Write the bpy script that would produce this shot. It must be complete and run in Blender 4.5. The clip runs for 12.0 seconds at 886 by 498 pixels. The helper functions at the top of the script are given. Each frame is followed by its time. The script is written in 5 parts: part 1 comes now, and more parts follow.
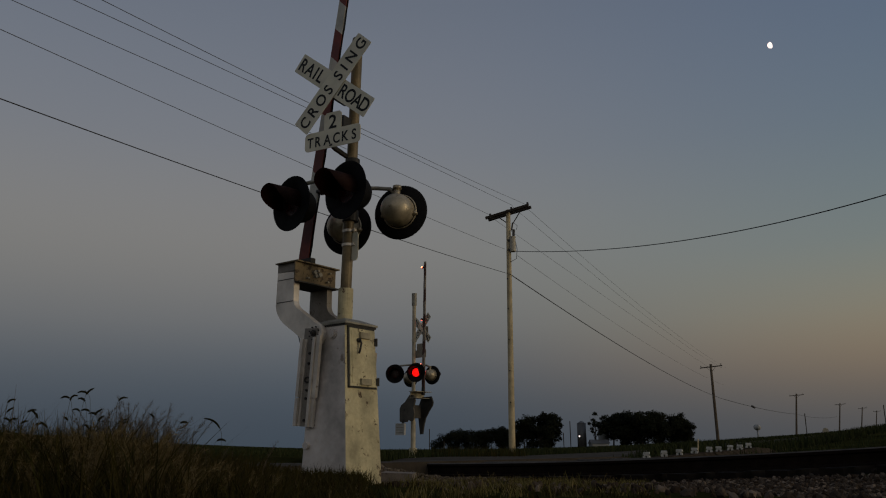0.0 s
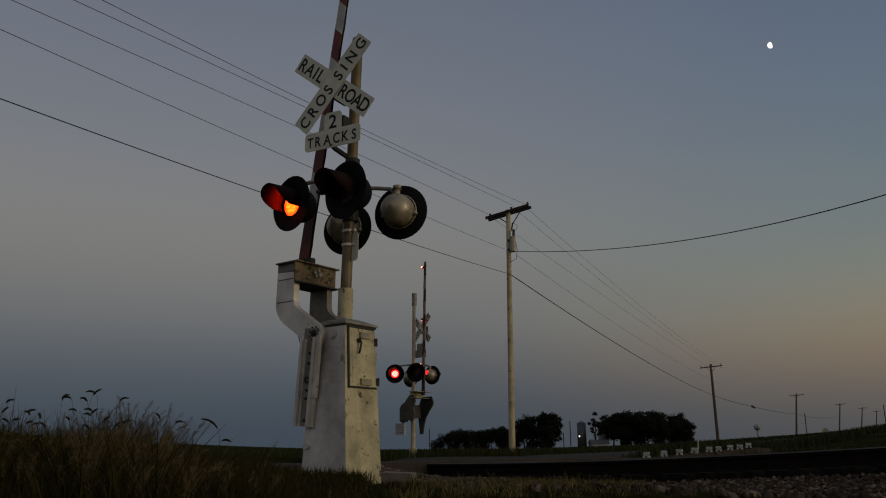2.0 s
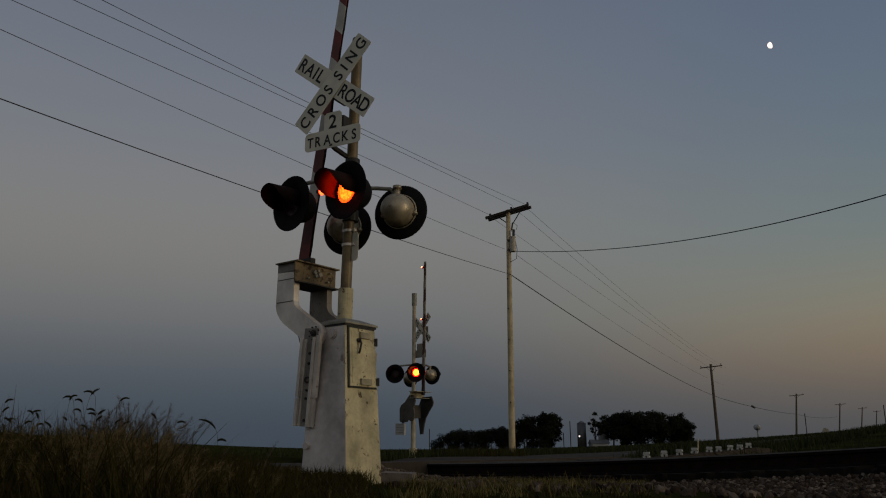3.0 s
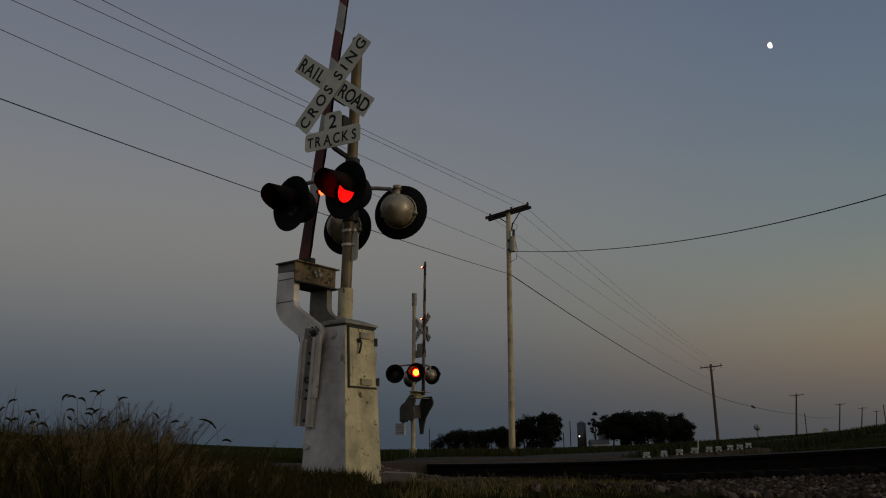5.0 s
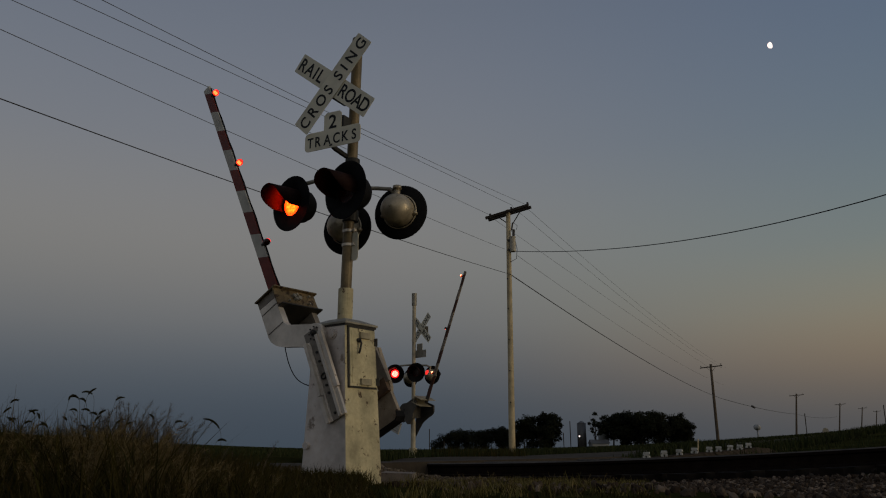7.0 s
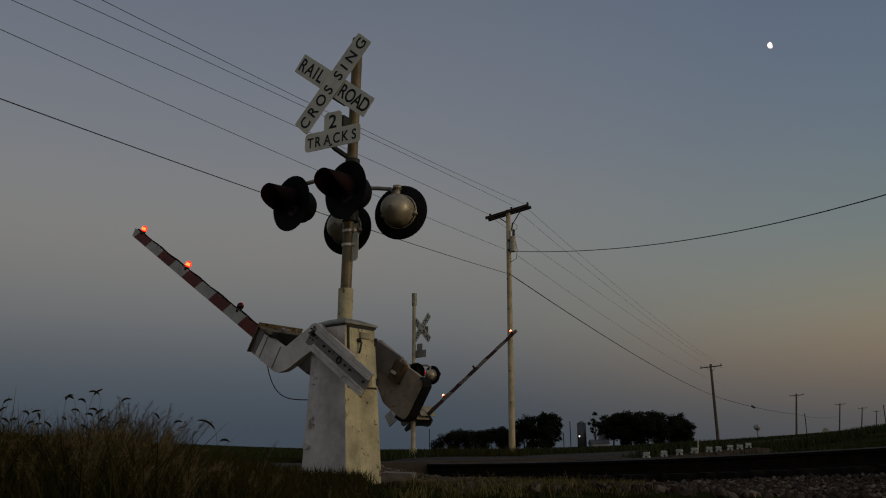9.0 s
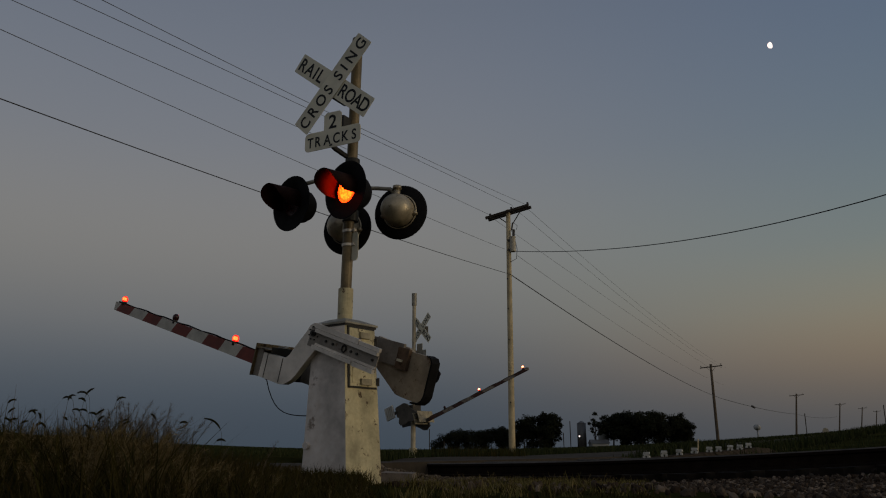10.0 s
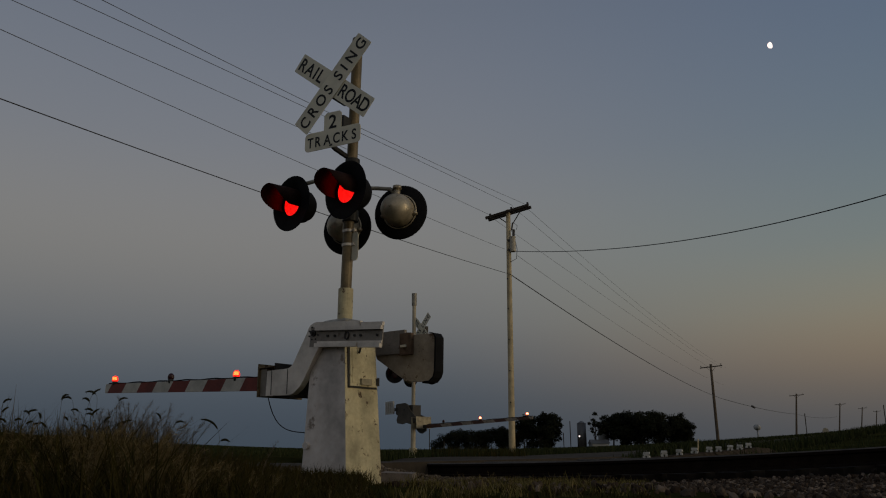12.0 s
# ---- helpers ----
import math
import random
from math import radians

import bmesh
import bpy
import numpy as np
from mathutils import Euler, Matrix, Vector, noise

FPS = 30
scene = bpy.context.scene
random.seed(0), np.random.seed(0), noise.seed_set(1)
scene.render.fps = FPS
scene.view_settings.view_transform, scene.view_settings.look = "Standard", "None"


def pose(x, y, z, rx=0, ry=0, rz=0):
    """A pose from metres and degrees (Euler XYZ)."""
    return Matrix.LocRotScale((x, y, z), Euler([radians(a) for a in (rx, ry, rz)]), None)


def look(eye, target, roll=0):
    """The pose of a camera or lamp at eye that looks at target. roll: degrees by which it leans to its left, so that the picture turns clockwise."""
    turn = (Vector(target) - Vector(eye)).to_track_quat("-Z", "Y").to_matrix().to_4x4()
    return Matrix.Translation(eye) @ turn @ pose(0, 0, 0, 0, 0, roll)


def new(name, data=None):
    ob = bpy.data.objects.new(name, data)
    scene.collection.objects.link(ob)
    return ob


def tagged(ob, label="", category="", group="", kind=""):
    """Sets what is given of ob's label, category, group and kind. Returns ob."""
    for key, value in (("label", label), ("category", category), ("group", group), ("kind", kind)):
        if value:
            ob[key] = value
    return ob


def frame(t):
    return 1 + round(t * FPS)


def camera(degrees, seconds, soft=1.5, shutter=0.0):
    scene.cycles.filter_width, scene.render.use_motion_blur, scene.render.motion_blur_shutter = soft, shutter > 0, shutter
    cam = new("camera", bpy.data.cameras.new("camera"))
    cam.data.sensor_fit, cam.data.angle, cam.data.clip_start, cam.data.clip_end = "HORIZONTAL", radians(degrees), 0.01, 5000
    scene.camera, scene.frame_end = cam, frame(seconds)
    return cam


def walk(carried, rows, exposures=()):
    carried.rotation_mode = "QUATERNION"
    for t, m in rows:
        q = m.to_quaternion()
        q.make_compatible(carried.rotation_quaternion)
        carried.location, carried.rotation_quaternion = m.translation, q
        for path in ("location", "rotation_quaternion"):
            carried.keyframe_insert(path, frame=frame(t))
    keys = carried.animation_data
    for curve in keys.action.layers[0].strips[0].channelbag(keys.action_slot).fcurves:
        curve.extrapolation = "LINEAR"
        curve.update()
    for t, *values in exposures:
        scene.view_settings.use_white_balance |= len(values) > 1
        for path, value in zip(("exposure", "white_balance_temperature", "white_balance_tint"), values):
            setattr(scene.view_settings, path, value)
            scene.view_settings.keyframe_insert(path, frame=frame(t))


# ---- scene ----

SECONDS = 12.0
EYE = (0.0, 0.0, 0.22)
cam = camera(58.5, SECONDS, soft=1.1)
PATH_POSE = look(EYE, (0.0, math.cos(radians(14.198)), 0.22 + math.sin(radians(14.198))), -0.32)
walk(cam, [(0.0, PATH_POSE), (12.0, PATH_POSE)], [(0.0, 0.0), (12.0, 0.0)])

# ---------------------------------------------------------------- world and light
def make_world():
    world = bpy.data.worlds.new("dusk_sky")
    scene.world = world
    world.use_nodes = True
    nt = world.node_tree
    nt.nodes.clear()
    out = nt.nodes.new("ShaderNodeOutputWorld")
    bg = nt.nodes.new("ShaderNodeBackground")
    coord = nt.nodes.new("ShaderNodeTexCoord")
    sep = nt.nodes.new("ShaderNodeSeparateXYZ")
    nt.links.new(coord.outputs["Generated"], sep.inputs[0])

    def ramp(stops):
        node = nt.nodes.new("ShaderNodeValToRGB")
        node.color_ramp.interpolation = "B_SPLINE"
        while len(node.color_ramp.elements) < len(stops):
            node.color_ramp.elements.new(0.5)
        for el, (at, col) in zip(node.color_ramp.elements, stops):
            el.position = at
            el.color = (*col, 1)
        nt.links.new(sep.outputs["Z"], node.inputs["Fac"])
        return node

    # away from the set sun: the blue shadow of the earth with a dusky pink belt above it
    away = ramp(AWAY_SKY)
    # towards the set sun: a low warm band under clear blue
    glow = ramp(GLOW_SKY)
    side = nt.nodes.new("ShaderNodeMapRange")
    side.interpolation_type = "SMOOTHSTEP"
    side.inputs["From Min"].default_value = -0.12
    side.inputs["From Max"].default_value = 0.66
    nt.links.new(sep.outputs["X"], side.inputs["Value"])
    mix = nt.nodes.new("ShaderNodeMix")
    mix.data_type = "RGBA"
    nt.links.new(side.outputs[0], mix.inputs["Factor"])
    nt.links.new(away.outputs[0], mix.inputs["A"])
    nt.links.new(glow.outputs[0], mix.inputs["B"])
    sky = nt.nodes.new("ShaderNodeTexSky")
    sky.sky_type = "NISHITA"
    sky.sun_disc = False
    sky.sun_elevation = radians(1.0)
    sky.sun_rotation = radians(SUN_AZIMUTH)
    dim = nt.nodes.new("ShaderNodeVectorMath")
    dim.operation = "SCALE"
    dim.inputs["Scale"].default_value = 0.004
    nt.links.new(sky.outputs[0], dim.inputs[0])
    add = nt.nodes.new("ShaderNodeVectorMath")
    add.operation = "ADD"
    nt.links.new(mix.outputs["Result"], add.inputs[0])
    nt.links.new(dim.outputs[0], add.inputs[1])
    west = nt.nodes.new("ShaderNodeVectorMath")
    west.operation = "DOT_PRODUCT"
    west.inputs[1].default_value = (0.42, -0.90, -0.10)
    nt.links.new(coord.outputs["Generated"], west.inputs[0])
    wide = nt.nodes.new("ShaderNodeMapRange")
    wide.interpolation_type = "SMOOTHSTEP"
    nt.links.new(west.outputs["Value"], wide.inputs["Value"])
    warm = nt.nodes.new("ShaderNodeVectorMath")
    warm.operation = "SCALE"
    warm.inputs[0].default_value = AFTERGLOW
    nt.links.new(wide.outputs[0], warm.inputs["Scale"])
    both = nt.nodes.new("ShaderNodeVectorMath")
    both.operation = "ADD"
    nt.links.new(add.outputs[0], both.inputs[0])
    nt.links.new(warm.outputs[0], both.inputs[1])
    nt.links.new(both.outputs[0], bg.inputs["Color"])
    bg.inputs["Strength"].default_value = 1.0
    nt.links.new(bg.outputs[0], out.inputs[0])


def srgb(r, g, b):
    return tuple(((c / 255 + 0.055) / 1.055) ** 2.4 if c > 10 else c / 255 / 12.92 for c in (r, g, b))


SUN_AZIMUTH = 110.0      # clockwise from the way the camera looks
AWAY_SKY = [(0.0, srgb(61, 71, 81)), (0.07, srgb(66, 77, 89)), (0.15, srgb(104, 106, 109)), (0.25, srgb(128, 126, 122)),
            (0.36, srgb(117, 121, 129)), (0.52, srgb(103, 111, 125)), (0.8, srgb(84, 92, 106))]
GLOW_SKY = [(0.0, srgb(76, 77, 80)), (0.045, srgb(88, 86, 85)), (0.10, srgb(128, 111, 92)), (0.155, srgb(132, 127, 109)), (0.23, srgb(112, 124, 123)),
            (0.36, srgb(96, 111, 125)), (0.52, srgb(83, 99, 123)), (0.8, srgb(74, 87, 108))]
AFTERGLOW = (0.125, 0.104, 0.071)   # the brighter western sky behind the viewer
make_world()

sun = new("sun", bpy.data.lights.new("sun", "SUN"))
sun.data.energy = 0.72
sun.data.angle = radians(30)
sun.data.color = (1.0, 0.80, 0.52)
sun.matrix_world = look((90, -33, 9), (0, 0, 0))


# ---------------------------------------------------------------- materials
def mat(name, base, rough=0.7, metal=0.0, vary=0.25, scale=8.0, bump=0.1, spot=None, spot_at=0.62, emit=None, fine=60.0, gloss=0.35):
    """Two scales of variation on the base colour, fine relief, and spots of dirt or rust where given."""
    m = bpy.data.materials.new(name)
    m.use_nodes = True
    nt = m.node_tree
    b = nt.nodes["Principled BSDF"]
    co = nt.nodes.new("ShaderNodeTexCoord")
    big = nt.nodes.new("ShaderNodeTexNoise")
    big.inputs["Scale"].default_value = scale
    big.inputs["Detail"].default_value = 6
    small = nt.nodes.new("ShaderNodeTexNoise")
    small.inputs["Scale"].default_value = scale * fine / 8
    small.inputs["Detail"].default_value = 3
    info = nt.nodes.new("ShaderNodeObjectInfo")
    off = nt.nodes.new("ShaderNodeVectorMath")
    off.operation = "ADD"
    spread = nt.nodes.new("ShaderNodeMath")
    spread.operation = "MULTIPLY"
    spread.inputs[1].default_value = 37.0
    nt.links.new(info.outputs["Random"], spread.inputs[0])
    nt.links.new(co.outputs["Object"], off.inputs[0])
    nt.links.new(spread.outputs[0], off.inputs[1])
    for t in (big, small):
        nt.links.new(off.outputs[0], t.inputs["Vector"])
    ramp = nt.nodes.new("ShaderNodeValToRGB")
    lo, hi = [max(0, c * (1 - vary)) for c in base], [min(1, c * (1 + vary)) for c in base]
    ramp.color_ramp.elements[0].position, ramp.color_ramp.elements[1].position = 0.3, 0.7
    ramp.color_ramp.elements[0].color, ramp.color_ramp.elements[1].color = (*lo, 1), (*hi, 1)
    nt.links.new(big.outputs["Fac"], ramp.inputs["Fac"])
    last = ramp.outputs[0]
    grain = nt.nodes.new("ShaderNodeMix")
    grain.data_type = "RGBA"
    grain.blend_type = "OVERLAY"
    grain.inputs["Factor"].default_value = min(0.6, vary)
    nt.links.new(last, grain.inputs["A"])
    nt.links.new(small.outputs["Color"], grain.inputs["B"])
    bw = nt.nodes.new("ShaderNodeRGBToBW")
    nt.links.new(small.outputs["Color"], bw.inputs[0])
    nt.links.new(bw.outputs[0], grain.inputs["B"])
    last = grain.outputs["Result"]
    if spot:
        spots = nt.nodes.new("ShaderNodeTexNoise")
        spots.inputs["Scale"].default_value = scale * 2.2
        spots.inputs["Detail"].default_value = 8
        spots.inputs["Roughness"].default_value = 0.7
        nt.links.new(off.outputs[0], spots.inputs["Vector"])
        cut = nt.nodes.new("ShaderNodeMapRange")
        cut.inputs["From Min"].default_value = spot_at
        cut.inputs["From Max"].default_value = spot_at + 0.06
        nt.links.new(spots.outputs["Fac"], cut.inputs["Value"])
        sm = nt.nodes.new("ShaderNodeMix")
        sm.data_type = "RGBA"
        sm.inputs["B"].default_value = (*spot, 1)
        nt.links.new(cut.outputs[0], sm.inputs["Factor"])
        nt.links.new(last, sm.inputs["A"])
        last = sm.outputs["Result"]
    nt.links.new(last, b.inputs["Base Color"])
    rr = nt.nodes.new("ShaderNodeMapRange")
    rr.inputs["To Min"].default_value = max(0.02, rough - 0.12)
    rr.inputs["To Max"].default_value = min(1, rough + 0.12)
    nt.links.new(big.outputs["Fac"], rr.inputs["Value"])
    nt.links.new(rr.outputs[0], b.inputs["Roughness"])
    b.inputs["Metallic"].default_value = metal
    b.inputs["Specular IOR Level"].default_value = gloss
    if bump:
        bp = nt.nodes.new("ShaderNodeBump")
        bp.inputs["Strength"].default_value = bump
        bp.inputs["Distance"].default_value = 0.01
        nt.links.new(small.outputs["Fac"], bp.inputs["Height"])
        nt.links.new(bp.outputs[0], b.inputs["Normal"])
    if emit:
        col, power = emit
        er = nt.nodes.new("ShaderNodeValToRGB")
        er.color_ramp.elements[0].position, er.color_ramp.elements[1].position = 0.38, 0.62
        er.color_ramp.elements[0].color = (*[c * 0.62 for c in col[:1]], col[1] * 0.35, col[2] * 0.3, 1)
        er.color_ramp.elements[1].color = (*col, 1)
        nt.links.new(small.outputs["Fac"], er.inputs["Fac"])
        nt.links.new(er.outputs[0], b.inputs["Emission Color"])
        b.inputs["Emission Strength"].default_value = power
    return m


M = {
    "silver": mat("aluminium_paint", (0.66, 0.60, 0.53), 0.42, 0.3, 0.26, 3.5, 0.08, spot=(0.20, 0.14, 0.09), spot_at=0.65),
    # the warm evening light on the cabinet's door side is tinted into this colour
    "cabinet": mat("warm_tinted_weathered_white", (0.53, 0.465, 0.285), 0.6, 0.0, 0.32, 4.5, 0.2, spot=(0.085, 0.05, 0.025), spot_at=0.585),
    "cabinet_side": mat("cool_toned_aluminium_paint", (0.57, 0.515, 0.47), 0.42, 0.25, 0.42, 1.9, 0.1, spot=(0.26, 0.21, 0.17), spot_at=0.585),
    "pole_paint": mat("rusting_mast_paint", (0.19, 0.145, 0.08), 0.5, 0.15, 0.4, 5, 0.1, spot=(0.12, 0.07, 0.03), spot_at=0.62),
    "far_mast": mat("pale_mast_paint", (0.42, 0.37, 0.27), 0.6, 0.1, 0.25, 6, 0.1, spot=(0.16, 0.12, 0.07), spot_at=0.64),
    "dome": mat("tarnished_dome_metal", (0.42, 0.36, 0.26), 0.42, 0.4, 0.3, 7, 0.06, spot=(0.16, 0.12, 0.08), spot_at=0.62),
    "far_plate": mat("dull_brown_gate_steel", (0.085, 0.075, 0.060), 0.6, 0.2, 0.3, 6, 0.1),
    "far_steel": mat("dark_gate_steel", (0.045, 0.042, 0.037), 0.6, 0.2, 0.3, 6, 0.1),
    "dark_pole": mat("dark_pole_wood", (0.12, 0.095, 0.07), 0.9, 0.0, 0.3, 3, 0.3, gloss=0.05),
    "hood": mat("hood_black_enamel", (0.022, 0.011, 0.010), 0.7, 0.0, 0.3, 10, 0.08, gloss=0.06),
    # the lens's red light on the hood inside is put into this base colour
    "hood_inside": mat("red_lit_hood_lining", (0.060, 0.011, 0.009), 0.6, 0.0, 0.3, 10, 0.08, gloss=0.1),
    "steel": mat("dull_steel", (0.30, 0.28, 0.23), 0.55, 0.3, 0.3, 9, 0.1, spot=(0.14, 0.08, 0.04), spot_at=0.62),
    "holder": mat("rusty_tan_holder_paint", (0.17, 0.125, 0.065), 0.6, 0.1, 0.45, 6, 0.15, spot=(0.045, 0.026, 0.013), spot_at=0.53),
    "web": mat("darkened_channel_paint", (0.23, 0.205, 0.175), 0.6, 0.1, 0.3, 5, 0.1, spot=(0.12, 0.085, 0.06), spot_at=0.6),
    "bracket": mat("tan_bracket_paint", (0.32, 0.28, 0.19), 0.6, 0.1, 0.3, 9, 0.12, spot=(0.10, 0.07, 0.04), spot_at=0.6),
    "dark_steel": mat("dark_steel", (0.035, 0.033, 0.03), 0.6, 0.2, 0.3, 12, 0.1),
    "black": mat("flat_black_paint", (0.012, 0.012, 0.013), 0.75, 0.0, 0.3, 10, 0.08, gloss=0.06),
    "sign": mat("white_sign_sheeting", (0.70, 0.655, 0.52), 0.5, 0.0, 0.14, 4, 0.03, spot=(0.30, 0.26, 0.20), spot_at=0.70),
    "letter": mat("black_sign_ink", (0.012, 0.012, 0.012), 0.6, 0.0, 0.2, 30, 0.02),
    "arm_white": mat("dirty_white_arm_paint", (0.50, 0.48, 0.42), 0.55, 0.0, 0.2, 6, 0.05, spot=(0.2, 0.15, 0.1), spot_at=0.68),
    "arm_red": mat("faded_red_arm_paint", (0.17, 0.035, 0.025), 0.55, 0.0, 0.25, 6, 0.05, spot=(0.07, 0.03, 0.02), spot_at=0.66),
    "dirty_white": mat("grimy_white_arm_paint", (0.26, 0.215, 0.165), 0.6, 0.0, 0.3, 6, 0.05, spot=(0.10, 0.07, 0.05), spot_at=0.58),
    "dirty_red": mat("grimy_red_arm_paint", (0.075, 0.033, 0.022), 0.6, 0.0, 0.3, 6, 0.05, spot=(0.05, 0.03, 0.02), spot_at=0.6),
    "weight": mat("rust_stained_weight_paint", (0.33, 0.275, 0.205), 0.6, 0.1, 0.35, 4, 0.1, spot=(0.13, 0.075, 0.04), spot_at=0.58),
    "rust": mat("rusted_steel", (0.13, 0.085, 0.055), 0.75, 0.1, 0.35, 9, 0.2, spot=(0.05, 0.03, 0.02), spot_at=0.58),
    "lens_off": mat("unlit_red_lens", (0.03, 0.004, 0.004), 0.25, 0.0, 0.3, 40, 0.3),
    "lens_dim": mat("dim_red_lens", (0.10, 0.004, 0.004), 0.3, 0.0, 0.3, 6, 0.2, emit=((1.0, 0.008, 0.006), 1.3)),
    "lens_on": mat("lit_red_lens", (0.2, 0.01, 0.005), 0.3, 0.0, 0.3, 6, 0.2, emit=((1.0, 0.030, 0.0015), 10.0)),
    "lens_core": mat("hot_lens_centre", (0.2, 0.01, 0.005), 0.3, 0.0, 0.3, 6, 0.2, emit=((1.0, 0.060, 0.003), 11.0)),
    "far_rim": mat("lit_far_lens_edge", (0.2, 0.01, 0.005), 0.3, 0.0, 0.3, 6, 0.2, emit=((1.0, 0.006, 0.006), 4.0)),
    # red glow on the far dome, given off by an added ball
    "dome_glow": mat("red_dome_glow", (0.2, 0.01, 0.01), 0.3, 0.0, 0.3, 6, 0.2, emit=((1.0, 0.045, 0.035), 1.1)),
    "far_on": mat("lit_far_lens", (0.2, 0.01, 0.005), 0.3, 0.0, 0.3, 6, 0.2, emit=((1.0, 0.24, 0.016), 11.0)),
    "far_pale": mat("lit_far_pale_lens", (0.2, 0.01, 0.005), 0.3, 0.0, 0.3, 6, 0.2, emit=((1.0, 0.22, 0.17), 5.0)),
    "arm_lens": mat("lit_arm_lens", (0.2, 0.01, 0.005), 0.3, 0.0, 0.2, 20, 0.1, emit=((1.0, 0.018, 0.012), 2.2)),
    "arm_bulb": mat("glowing_arm_bulb", (0.3, 0.05, 0.01), 0.3, 0.0, 0.1, 20, 0.0, emit=((1.0, 0.12, 0.025), 6.0)),
    "far_arm_lens": mat("lit_far_arm_lens", (0.2, 0.02, 0.01), 0.3, 0.0, 0.2, 20, 0.1, emit=((1.0, 0.12, 0.05), 3.0)),
    "far_arm_bulb": mat("glowing_far_arm_bulb", (0.3, 0.1, 0.05), 0.3, 0.0, 0.1, 20, 0.0, emit=((1.0, 0.42, 0.20), 9.0)),
    "moon": mat("moonlit_rock", (0.1, 0.1, 0.1), 0.9, 0.0, 0.1, 2, 0.0, emit=((1.0, 0.98, 0.95), 1.6)),
    "wood_pole": mat("weathered_utility_pole_wood", (0.52, 0.425, 0.26), 0.85, 0.0, 0.25, 3, 0.3, spot=(0.16, 0.12, 0.08), spot_at=0.66),
    "crossarm": mat("dark_creosoted_wood", (0.06, 0.048, 0.038), 0.85, 0.0, 0.3, 6, 0.3, gloss=0.06),
    "insulator": mat("dark_porcelain", (0.05, 0.045, 0.045), 0.25, 0.0, 0.2, 10, 0.0),
    "can": mat("grey_transformer_paint", (0.42, 0.38, 0.30), 0.5, 0.1, 0.2, 6, 0.05, spot=(0.14, 0.1, 0.07), spot_at=0.66),
    "wire": mat("dark_wire", (0.05, 0.05, 0.055), 0.7, 0.0, 0.2, 3, 0.0),
    "wire_thin": mat("weathered_aluminium_wire", (0.10, 0.10, 0.105), 0.7, 0.0, 0.2, 3, 0.0),
    "rail": mat("rusty_rail_steel", (0.013, 0.009, 0.007), 0.8, 0.1, 0.35, 8, 0.2, gloss=0.04),
    "rail_head": mat("worn_rail_head_steel", (0.10, 0.085, 0.07), 0.5, 0.5, 0.3, 5, 0.05),
    "tie": mat("creosoted_tie", (0.014, 0.011, 0.009), 0.9, 0.0, 0.3, 6, 0.3, gloss=0.06),
    "asphalt": mat("worn_asphalt", (0.062, 0.051, 0.040), 0.9, 0.0, 0.25, 2.2, 0.35, spot=(0.04, 0.037, 0.034), spot_at=0.6, gloss=0.06),
    "old_concrete": mat("stained_concrete", (0.24, 0.20, 0.165), 0.9, 0.0, 0.3, 8, 0.3, spot=(0.09, 0.075, 0.06), spot_at=0.58),
    "concrete": mat("pale_concrete", (0.48, 0.47, 0.44), 0.85, 0.0, 0.2, 5, 0.2, spot=(0.2, 0.18, 0.16), spot_at=0.64),
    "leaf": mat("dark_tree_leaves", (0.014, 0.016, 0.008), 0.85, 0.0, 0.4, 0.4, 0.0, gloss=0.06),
    "bark": mat("dark_bark", (0.06, 0.05, 0.04), 0.9, 0.0, 0.3, 3, 0.4, gloss=0.06),
    "grain_bin": mat("galvanised_bin_steel", (0.12, 0.12, 0.12), 0.5, 0.3, 0.2, 0.4, 0.05),
    "white_wall": mat("white_siding", (0.34, 0.34, 0.33), 0.7, 0.0, 0.12, 0.3, 0.05),
}


def ground_material(name, greens, tan, scale):
    m = mat(name, greens, 0.95, 0.0, 0.5, scale, 0.4, spot=tan, spot_at=0.58, gloss=0.0)
    return m


M["ground"] = ground_material("grassy_ground", (0.030, 0.030, 0.009), (0.060, 0.046, 0.019), 0.35)


def island_material(name, cols, rough=0.9):
    """Colour picked blade by blade or stone by stone."""
    m = bpy.data.materials.new(name)
    m.use_nodes = True
    nt = m.node_tree
    b = nt.nodes["Principled BSDF"]
    geo = nt.nodes.new("ShaderNodeNewGeometry")
    ramp = nt.nodes.new("ShaderNodeValToRGB")
    while len(ramp.color_ramp.elements) < len(cols):
        ramp.color_ramp.elements.new(0.5)
    for i, (el, c) in enumerate(zip(ramp.color_ramp.elements, cols)):
        el.position = i / (len(cols) - 1)
        el.color = (*c, 1)
    nt.links.new(geo.outputs["Random Per Island"], ramp.inputs["Fac"])
    co = nt.nodes.new("ShaderNodeTexCoord")
    n = nt.nodes.new("ShaderNodeTexNoise")
    n.inputs["Scale"].default_value = 45
    nt.links.new(co.outputs["Object"], n.inputs["Vector"])
    mix = nt.nodes.new("ShaderNodeMix")
    mix.data_type = "RGBA"
    mix.blend_type = "OVERLAY"
    mix.inputs["Factor"].default_value = 0.4
    nt.links.new(ramp.outputs[0], mix.inputs["A"])
    nt.links.new(n.outputs["Fac"], mix.inputs["B"])
    nt.links.new(mix.outputs["Result"], b.inputs["Base Color"])
    b.inputs["Roughness"].default_value = rough
    b.inputs["Specular IOR Level"].default_value = 0.05
    return m


